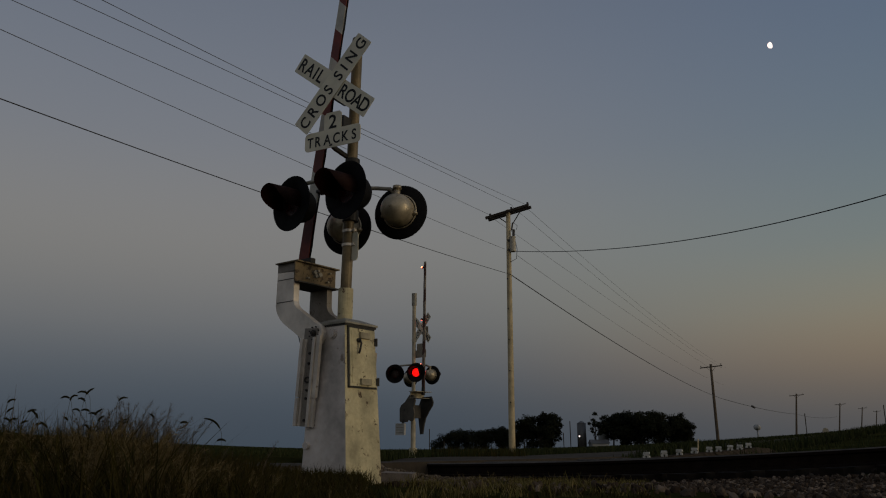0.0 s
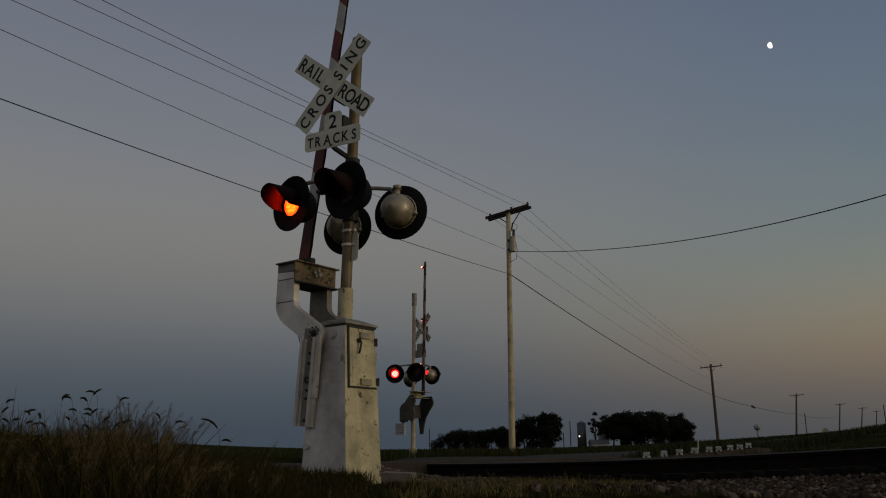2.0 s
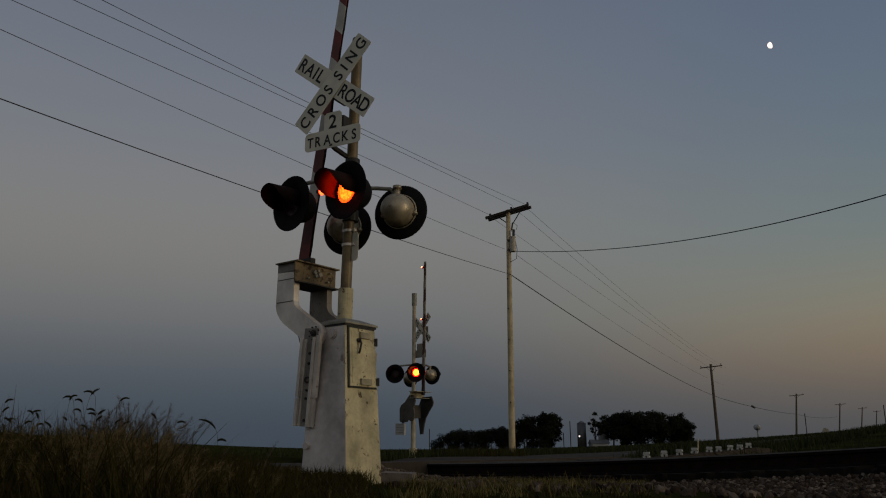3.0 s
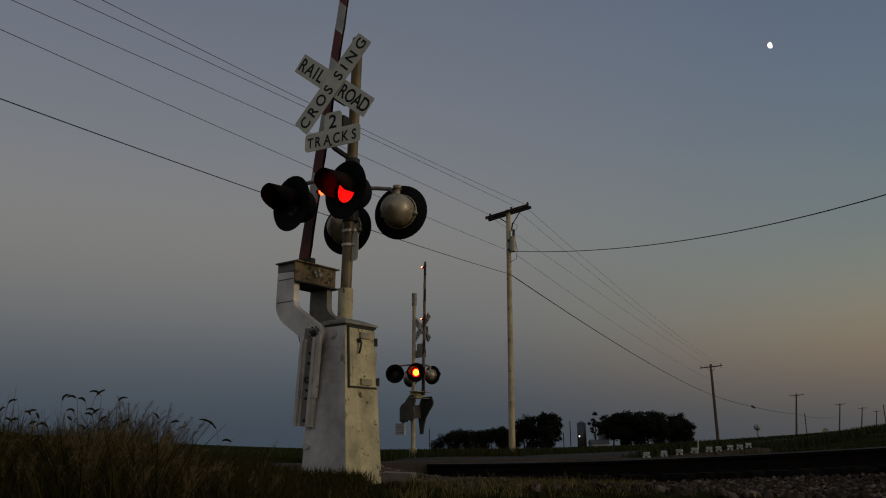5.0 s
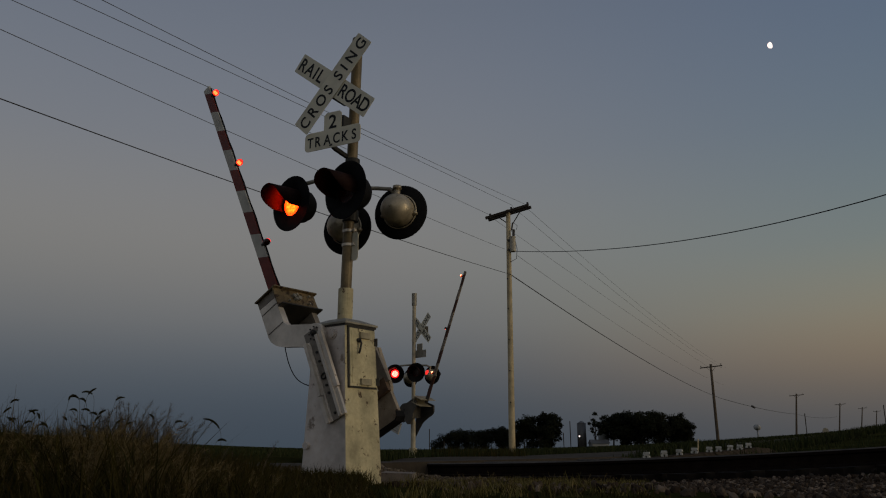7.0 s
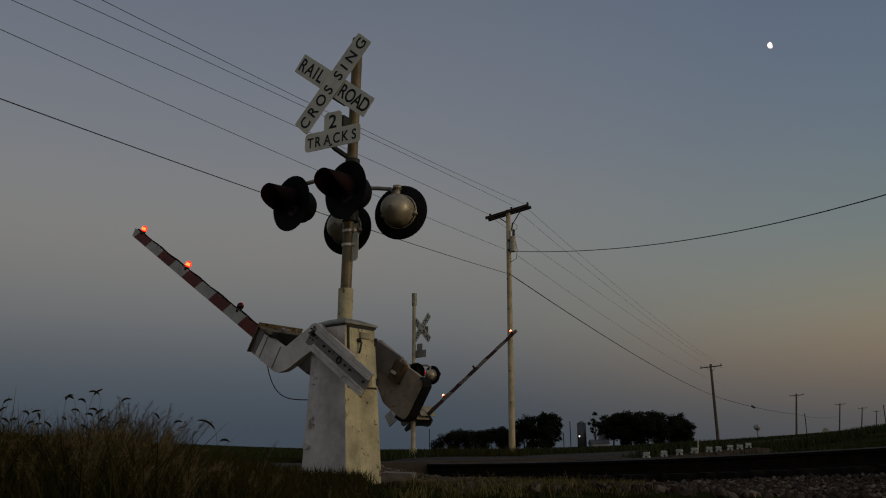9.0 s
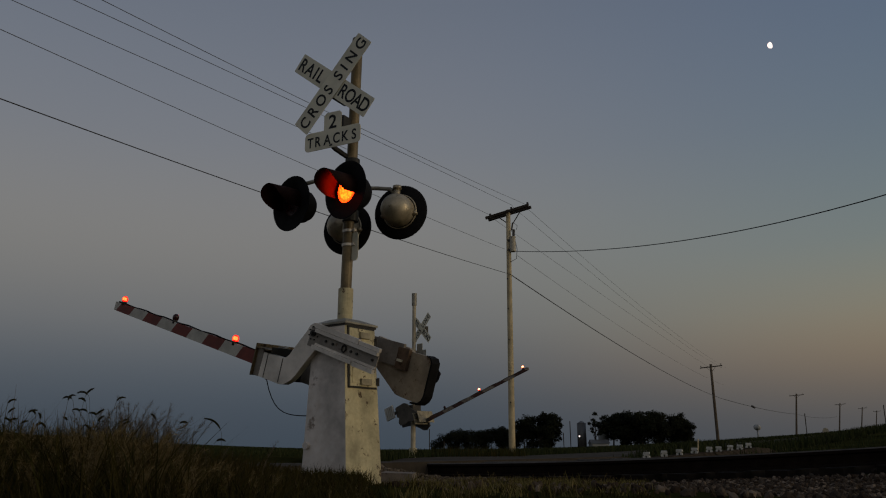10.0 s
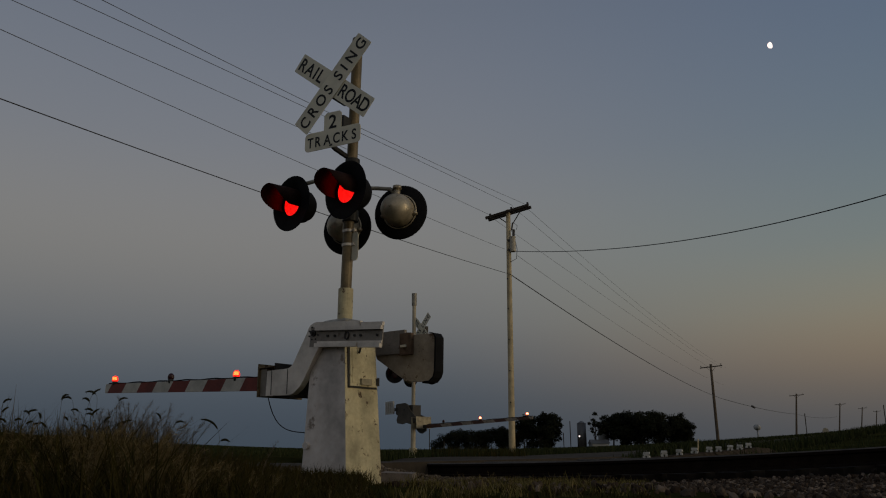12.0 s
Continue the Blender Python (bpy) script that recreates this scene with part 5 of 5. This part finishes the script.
def foxtail(base, h, droop, aim, seed):
    """A thin leaning stem that curves over into a bristly seed head."""
    rng = random.Random(seed)
    t = tagged(new("foxtail_grass"), "dark nodding foxtail grass stem with a drooping seed head", "grass stem", "foxtail stems")
    t.matrix_basis = pose(*base, 0, 0, aim)
    head = droop * rng.uniform(0.75, 1.25)
    length = h + head * 0.25
    steps = 34
    pts, p, = [], Vector((0, 0, 0))
    lean = radians(rng.uniform(1, 12))
    over = radians(rng.uniform(80, 150))
    for i in range(steps + 1):
        s = length * i / steps
        pts.append(p.copy())
        u = max(0.0, (s - (length - head * 1.35)) / (head * 1.35))
        ang = lean * (s / length) * 2 + (over - 2 * lean) * u ** 1.15
        p = p + Vector((math.sin(ang), 0, math.cos(ang))) * (length / steps)
    shift = pts[steps // 2].x + 0.02
    pts = [q - Vector((shift * min(1, q.z / h), 0, 0)) for q in pts]
    # finer points along the head
    n_head = max(4, int(steps * head / length))
    bm = bmesh.new()
    pipe(bm, pts[:-n_head + 1], lambda k: 0.0011 * (1 - 0.4 * k), 5)
    part("stem", bm, M["grass"], t)
    tip = pts[-n_head:]
    fine = []
    for q, r in zip(tip, tip[1:]):
        fine += [q.lerp(r, f) for f in (0, 0.33, 0.66)]
    fine.append(tip[-1])
    bm = bmesh.new()
    pipe(bm, fine, lambda k: 0.0043 * math.sin(math.pi * (0.14 + 0.80 * k)) ** 0.7 + 0.0006, 6)
    for i in range(120):
        q = fine[rng.randrange(0, len(fine))]
        d = Vector((rng.gauss(0, 1), rng.gauss(0, 1), rng.gauss(0, 1))).normalized()
        o = d.orthogonal() * 0.0005
        bm.faces.new([bm.verts.new(v) for v in (q - o, q + o, q + d * rng.uniform(0.005, 0.009))])
    part("seed_head", bm, M["seed"], t)
    for s in (-1, 1):
        z0 = h * rng.uniform(0.25, 0.5)
        r = rng.uniform(0.6, 1.1)
        bm = bmesh.new()
        pipe(bm, [(0, 0, z0), (s * h * 0.06, 0.004, z0 + h * 0.16 * r), (s * h * 0.13, 0.008, z0 + h * 0.25 * r), (s * h * 0.22, 0.012, z0 + h * 0.26 * r)], lambda k: 0.0032 * (1 - 0.92 * k), 4)
        part("leaf", bm, M["seed"], t)
    return t


def build_grass():
    rng = np.random.default_rng(5)

    def scatter(n, x0, x1, y0, y1, h, keep=lambda x, y: True):
        out = []
        while len(out) < n:
            x, y = rng.uniform(x0, x1), rng.uniform(y0, y1)
            if keep(x, y):
                hh = h(x, y) if callable(h) else h
                out.append((x, y, hh * rng.uniform(0.45, 1.1)))
        return out

    def off_road(x, y):
        p = Vector((x, y, 0)) - GATE
        s, w = p.dot(ROAD), p.dot(TRACK)
        return w > -1.5 and s < 2.9

    def bare(x, y):
        p = Vector((x, y, 0)) - GATE
        s, w = p.dot(ROAD), p.dot(TRACK)
        return -0.5 < s < 2.6 and -1.2 < w < 0.55 and not (-0.2 < s < 0.5 and -0.6 < w < 0.2)

    def bank(x, y):
        k = x / y
        clump = 0.5 + 0.5 * noise.noise(Vector((x * 2.4, y * 2.4, 7)))
        return (0.13 + 0.06 * smooth(-0.17, -0.27, k) + 0.115 * smooth(-0.27, -0.40, k)) * (0.84 + 0.32 * clump)

    def tussocks(n, x0, x1, y0, y1, h, keep, each, material, label, seed, width, splay):
        """Tufts of fine blades that arch outwards from a common foot."""
        r2 = np.random.default_rng(seed)
        verts, faces = [], []
        done = 0
        while done < n:
            cx, cy = r2.uniform(x0, x1), r2.uniform(y0, y1)
            if not keep(cx, cy):
                continue
            done += 1
            top = h(cx, cy) * r2.uniform(0.75, 1.12)
            drift = r2.uniform(-0.35, 0.35)
            z0 = ground_height(cx, cy) - 0.02
            for _ in range(each):
                a = r2.uniform(0, 2 * math.pi)
                hh = top * r2.uniform(0.45, 1.05)
                out = hh * splay * r2.uniform(0.1, 1.0) ** 1.2
                dx, dy = math.cos(a) * out + drift * hh, math.sin(a) * out
                fx, fy = cx + r2.normal(0, 0.03), cy + r2.normal(0, 0.03)
                wv = width * r2.uniform(0.6, 1.5)
                px, py = -math.sin(a) * wv, math.cos(a) * wv
                droop = r2.uniform(0.0, 0.55) * hh
                o = len(verts)
                for i in range(4):
                    t = i / 3
                    kx = 1 - 0.9 * t * t
                    x, y, z = fx + dx * t ** 1.4, fy + dy * t ** 1.4, z0 + hh * t * 1.12 - droop * max(0.0, t - 0.5) ** 2 * 2
                    verts.append((x - px * kx, y - py * kx, z))
                    verts.append((x + px * kx, y + py * kx, z))
                for i in range(3):
                    j = o + 2 * i
                    faces.append((j, j + 1, j + 3, j + 2))
        return stuff("grass", verts, faces, material, label, "grass")

    def panicles(n, spot, length, material, label, seed, hairs, fluff, fine=0.0008):
        """Soft seed plumes: each a bent axis clothed in fine short hairs."""
        r2 = np.random.default_rng(seed)
        verts, faces = [], []
        for _ in range(n):
            x, y, top = spot(r2)
            z = ground_height(x, y) - 0.02
            long = length * r2.uniform(0.6, 1.3)
            lean = r2.normal(0, 0.30, 2)
            foot = np.array([x, y, z])
            tip = np.array([x + lean[0] * top, y + lean[1] * top, z + top])
            axis = tip - foot
            side = np.array([0.0011, 0, 0])
            o = len(verts)
            verts += [tuple(foot - side), tuple(foot + side), tuple(tip)]
            faces.append((o, o + 1, o + 2))
            axis = axis / np.linalg.norm(axis)
            sweep = r2.normal(0, 0.25, 3) * np.array([1, 1, 0])
            for _ in range(hairs):
                t = r2.uniform(0, 1)
                c = tip - axis * long * (1 - t) + sweep * long * t * t
                d = r2.normal(0, 1, 3) + axis * 1.3
                d = d / np.linalg.norm(d) * long * fluff * (0.35 + 0.65 * math.sin(math.pi * (0.15 + 0.75 * t)))
                q = np.cross(d, r2.normal(0, 1, 3))
                q = q / (np.linalg.norm(q) + 1e-9) * fine
                o = len(verts)
                verts += [tuple(c - q), tuple(c + q), tuple(c + d)]
                faces.append((o, o + 1, o + 2))
        return stuff("seed_plumes", verts, faces, material, label, "grass")

    near = lambda x, y: -0.78 < x / y < -0.10
    tussocks(950, -3.4, -0.25, 2.0, 5.4, bank, near, 34, M["grass"], "dense dark roadside grass in arching tufts", 11, 0.0020, 1.05)
    tussocks(190, -3.2, -0.3, 2.2, 4.8, lambda x, y: bank(x, y) * 1.1, near, 26, M["straw"], "brown dying grass among the green", 12, 0.0018, 0.8)
    tussocks(300, -3.4, -0.5, 4.6, 7.6, lambda x, y: 0.135 + 0.07 * smooth(-0.185, -0.235, x / y), lambda x, y: -0.5 < x / y < -0.10, 24, M["grass"], "dark verge grass along the road", 19, 0.004, 0.7)
    tussocks(330, -1.4, 3.4, 3.4, 9.2, lambda x, y: 0.065, lambda x, y: off_road(x, y) and -0.12 < x / y < 0.27 and not bare(x, y), 22, M["grass"], "short dark verge grass", 13, 0.0032, 0.8)
    tussocks(430, -1.0, 2.8, 3.8, 9.4, lambda x, y: 0.082 + 0.04 * noise.noise(Vector((x * 1.7, y * 1.7, 2))), lambda x, y: off_road(x, y) and -0.06 < x / y < 0.25 and not bare(x, y), 20, M["verge"], "short olive and straw verge grass", 14, 0.0028, 0.7)

    def tan_patch(r):
        y = r.uniform(2.1, 3.4)
        k = -0.405 + r.normal(0, 0.07)
        return k * y, y, bank(k * y, y) * r.uniform(0.55, 1.0)

    def low_patch(r):
        y = r.uniform(2.3, 4.2)
        k = r.uniform(-0.58, -0.10)
        return k * y, y, bank(k * y, y) * r.uniform(0.5, 0.95)

    def tall_patch(r):
        k = -0.385 + r.normal(0, 0.045)
        y = r.uniform(3.3, 4.6)
        return k * y, y, (0.25 + 0.16 * math.exp(-((k + 0.395) / 0.055) ** 2)) * r.uniform(0.7, 1.1)

    panicles(380, tan_patch, 0.07, M["tan_seed"], "soft tan seed plumes in the grass", 31, 64, 0.34)
    panicles(150, low_patch, 0.055, M["tan_seed"], "scattered pale seed heads", 32, 36, 0.25)
    panicles(190, tall_patch, 0.13, M["plume"], "thin feathery grass plumes against the sky", 33, 110, 0.26, 0.0005)

    def verge_patch(r):
        while True:
            x, y = r.uniform(-0.8, 2.4), r.uniform(3.6, 8.4)
            if off_road(x, y) and -0.03 < x / y < 0.23 and not bare(x, y):
                return x, y, r.uniform(0.05, 0.12)

    panicles(260, verge_patch, 0.045, M["tan_seed"], "small dry seed heads on the verge", 34, 30, 0.26)

    def beside(x, y):
        p = Vector((x, y, 0)) - GATE
        s, w = p.dot(ROAD), p.dot(TRACK)
        return s > 12.2 and (w > -1.0 or w < -9.8)

    blades("grass", scatter(9000, -14, 26, 17, 60, 0.22, beside), M["crop"], "rough grass beyond the tracks", 15, 0.02)
    def shoulder(x, y):
        p = Vector((x, y, 0)) - GATE
        return 9.6 < p.dot(ROAD) and -2.4 < p.dot(TRACK) < -1.5

    blades("grass", scatter(8000, 2, 34, 15, 56, lambda x, y: 0.21 + 0.20 * smooth(9.6, 16.0, (Vector((x, y, 0)) - GATE).dot(ROAD)), shoulder), M["crop"], "tall green grass along the far road shoulder", 23, 0.02)
    def far_edge(x, y):
        p = Vector((x, y, 0)) - GATE
        return 9.0 < p.dot(ROAD) and -10.8 < p.dot(TRACK) < -9.4

    blades("grass", scatter(7000, -4, 24, 18, 62, 0.30, far_edge), M["crop"], "green grass along the far edge of the road", 24, 0.018)
    blades("grass", scatter(1100, -0.4, 2.6, 25, 34, 0.36), M["grass"], "tan weeds round the pole foot", 16, 0.012)
    blades("crop_field", scatter(16000, -60, 150, 60, 210, 0.26, lambda x, y: -0.35 < x / y < 0.75), M["crop"], "dark green crop field", 17, 0.09, 0.9)


SWAY = []


def build_foxtails():
    spec = [(-0.542, 3.6, 0.473, 0.055, 5), (-0.548, 3.7, 0.433, 0.06, 10), (-0.5225, 3.6, 0.433, 0.05, 15), (-0.504, 3.7, 0.43, 0.04, 185), (-0.5345, 3.5, 0.385, 0.05, 0), (-0.51, 3.8, 0.38, 0.05, 20),
            (-0.471, 3.6, 0.489, 0.045, 10), (-0.4535, 3.6, 0.50, 0.055, 175), (-0.449, 3.7, 0.524, 0.06, 5), (-0.457, 3.8, 0.443, 0.045, 190), (-0.431, 3.6, 0.438, 0.05, 180), (-0.4395, 3.5, 0.418, 0.05, 0),
            (-0.417, 3.7, 0.50, 0.045, 30), (-0.425, 3.6, 0.385, 0.05, 10), (-0.44, 3.7, 0.36, 0.05, 170), (-0.348, 3.8, 0.413, 0.04, 185), (-0.337, 3.7, 0.385, 0.04, 10), (-0.2775, 3.5, 0.388, 0.085, 184),
            (-0.276, 3.4, 0.30, 0.06, 5), (-0.49, 3.5, 0.36, 0.045, 200), (-0.40, 3.6, 0.37, 0.05, 0), (-0.466, 3.9, 0.40, 0.05, 160), (-0.536, 3.6, 0.39, 0.05, 170), (-0.519, 3.6, 0.375, 0.045, 20),
            (-0.503, 3.6, 0.40, 0.04, 150), (-0.434, 3.6, 0.515, 0.055, 200), (-0.437, 3.5, 0.482, 0.05, 160), (-0.426, 3.6, 0.42, 0.045, 175), (-0.407, 3.6, 0.385, 0.05, 20)]
    for i, (k, y, top, d, aim) in enumerate(spec):
        z = ground_height(k * y, y) - 0.02
        base = (k * y, y, z)
        t = foxtail(base, top - z - 0.012, d, aim, 200 + i)
        SWAY.append((t, base, aim, i))


# ---------------------------------------------------------------- build
build_ground()
build_road()
near_signal, near_arm, near_frame, near_lights, near_drums, near_cable = build_near_signal()
far_signal, far_arm, far_frame, far_lights, far_drums = build_far_signal()
utility_pole((2.66, 32.0, -0.1), 10.1, 0.092, True, (0.10, 0), 9.0)
for bx, by, top, lx in ((30.4, 90.3, 9.4, -0.1), (63.2, 146.0, 9.65, 0.9), (95.8, 197.0, 10.6, 1.1), (121.8, 237.0, 11.5, 1.2), (155.3, 292.0, 12.9, 1.3)):
    z = ground_height(bx, by) - 0.05
    utility_pole((bx, by, z), top - z, 0.13, False, (lx, 0), 4.0)
build_wires()
build_track(NEAR_RAIL, 0)
build_track(NEAR_RAIL + SECOND, 1)
build_far_things()
build_moon()
stones(5600, lambda r: (r.uniform(0.3, 2.95), r.uniform(2.2, 6.6) + r.uniform(0, 0.8)), 0.028, "grey crushed stone ballast beside the rail", 3)
stones(1400, lambda r: (r.uniform(3.6, 4.9) + r.choice([0, 4.6]), r.uniform(-1.2, 9)), 0.036, "grey crushed stone ballast between the rails", 4)
stones(1500, lambda r: (r.uniform(-2.2, 1.0), r.uniform(2.4, 6.5)), 0.026, "scattered grey stones on the verge", 6)
stones(2600, lambda r: (r.uniform(-0.6, 2.6), r.uniform(-1.4, 0.9)), 0.022, "pale broken stone and grit beside the cabinet", 8, M["grit"])
stones(500, lambda r: (r.uniform(1.6, 4.6), r.uniform(-1.75, -1.2)), 0.055, "brown rubble along the broken road edge", 9, M["grit"])
build_grass()
build_foxtails()


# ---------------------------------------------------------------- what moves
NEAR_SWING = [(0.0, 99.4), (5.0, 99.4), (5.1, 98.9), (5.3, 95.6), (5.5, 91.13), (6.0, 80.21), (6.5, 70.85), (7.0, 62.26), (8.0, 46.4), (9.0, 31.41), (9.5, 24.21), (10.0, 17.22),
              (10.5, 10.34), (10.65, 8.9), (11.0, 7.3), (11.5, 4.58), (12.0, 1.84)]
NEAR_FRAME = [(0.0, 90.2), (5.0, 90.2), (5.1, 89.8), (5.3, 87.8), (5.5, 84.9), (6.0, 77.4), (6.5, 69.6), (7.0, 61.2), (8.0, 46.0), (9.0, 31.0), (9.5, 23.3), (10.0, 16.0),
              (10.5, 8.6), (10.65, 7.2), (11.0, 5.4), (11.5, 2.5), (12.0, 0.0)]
FAR_SWING = [(0.0, 88.9), (5.8, 88.9), (6.0, 86.9), (6.5, 75.5), (7.0, 66.8), (8.0, 49.6), (9.0, 32.7), (9.5, 25.6), (10.0, 18.5), (10.5, 11.6), (11.0, 7.4), (11.5, 4.4), (12.0, 2.1)]
# lamp states a tenth of a second apart: dark, dim or lit
OFF, DIM, LIT = 0, 120, 240


def states(changes):
    """Angles a tenth of a second apart from (first tenth, state) pairs."""
    out = []
    for k in range(121):
        out.append([a for t, a in changes if t <= k][-1])
    return out


LEFT = states([(0, OFF), (1, LIT), (4, DIM), (5, OFF), (8, DIM), (9, LIT), (14, DIM), (15, OFF), (20, LIT), (26, DIM), (27, OFF), (32, LIT), (38, DIM), (39, OFF), (43, DIM), (44, LIT),
               (49, DIM), (50, OFF), (56, LIT), (61, DIM), (62, OFF), (67, LIT), (73, DIM), (74, OFF), (79, LIT), (85, DIM), (86, OFF), (91, LIT), (96, DIM), (97, OFF), (102, DIM), (103, LIT),
               (108, DIM), (109, OFF), (114, LIT), (120, DIM)])
RIGHT = states([(0, OFF), (4, DIM), (5, LIT), (8, OFF), (14, DIM), (15, LIT), (19, OFF), (26, DIM), (27, LIT), (31, OFF), (38, DIM), (39, LIT), (43, OFF), (49, OFF), (50, DIM), (51, LIT), (55, OFF),
                (61, OFF), (62, LIT), (66, DIM), (67, OFF), (73, DIM), (74, LIT), (79, OFF), (85, DIM), (86, LIT), (90, OFF), (97, LIT), (102, OFF), (108, DIM), (109, LIT), (113, OFF), (120, DIM)])


def tail(changes, extra):
    """The far lights cool a little later."""
    out = list(changes)
    for k in extra:
        out[k] = DIM
    return out


FAR_RIGHT = tail(RIGHT, (0, 19, 31))
FAR_RIGHT[50] = LIT
FAR_LEFT = tail([OFF if a == DIM and b == DIM else a for a, b in zip(LEFT, RIGHT)], (55,))


def turning(angles, place, start=0.0):
    """Rows that turn a drum from face to face within a tenth of a second."""
    rows = [(0.0, pose(*place, 0, 0, start + angles[0]))]
    for k in range(1, len(angles)):
        a, b = angles[k - 1], angles[k]
        if a == b:
            if k == len(angles) - 1 or angles[k + 1] != b:
                rows.append((k / 10, pose(*place, 0, 0, start + b)))
            continue
        step = (b - a) if abs(b - a) <= 120 or (b - a) == 240 else (b - a + 360)
        for i in (1, 2, 3):
            rows.append((k / 10 - 0.1 + i / 30, pose(*place, 0, 0, start + a + step * i / 3)))
    return rows


def gate_rows(swing, place):
    return [(t, Matrix.Translation(place) @ pose(0, 0, 0, 0, -a, 0)) for t, a in swing]


def motions():
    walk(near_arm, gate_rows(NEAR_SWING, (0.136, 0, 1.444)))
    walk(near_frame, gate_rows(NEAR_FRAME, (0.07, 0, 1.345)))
    walk(far_frame, gate_rows(FAR_SWING, FAR_PIVOT))
    walk(far_arm, gate_rows(FAR_SWING, FAR_PIVOT))
    slack = ((0.0, 0.437, 1.375), (5.0, 0.437, 1.375), (5.5, 0.47, 1.36), (6.5, 0.589, 1.288), (7.0, 0.625, 1.238), (8.0, 0.77, 1.19), (9.0, 0.908, 1.122), (10.5, 0.90, 0.89), (12.0, 0.875, 0.80))
    rows = [(t, pose(x, 0.2, z)) for t, x, z in slack]
    walk(near_cable, rows)
    for drums, left, right in ((near_drums, LEFT, RIGHT), (far_drums, FAR_LEFT, FAR_RIGHT)):
        walk(drums["left"], turning(left, (0, -0.092, 0)))
        walk(drums["right"], turning(right, (0, -0.092, 0)))
    walk(far_drums["glow_ball"], turning(FAR_LEFT, GLOW_BALL))
    # the tip lamp burns steadily; the other two take turns with the big lights
    one = [120 if b == OFF else 0 for b in RIGHT]
    other = [0 if b == OFF else 120 for b in RIGHT]
    for lights, face, order in ((near_lights, 0, (one, other)), (far_lights, 180, (other, one))):
        for ob, half in zip(lights[1:], order):
            flip = turning(half, tuple(ob.location), 0.0)
            out = []
            for t, m in flip:
                ang = m.to_euler().z
                ang = (ang + 2 * math.pi) % (2 * math.pi)
                out.append((t, Matrix.Translation(ob.location) @ pose(0, 0, 0, 0, 0, face + 225 + math.degrees(ang) * 1.5)))
            walk(ob, out)
        lights[0].rotation_euler = (0, 0, radians(face + 45))
    # the foxtails nod in a light breeze
    for ob, base, aim, i in SWAY:
        rows = []
        for k in range(25):
            t = k * 0.5
            a = 2.2 * math.sin(1.9 * t + i * 1.3) + 1.3 * math.sin(3.1 * t + i * 2.1)
            b = 1.5 * math.sin(2.3 * t + i * 0.7)
            rows.append((t, pose(*base, b, a, aim)))
        walk(ob, rows)


motions()
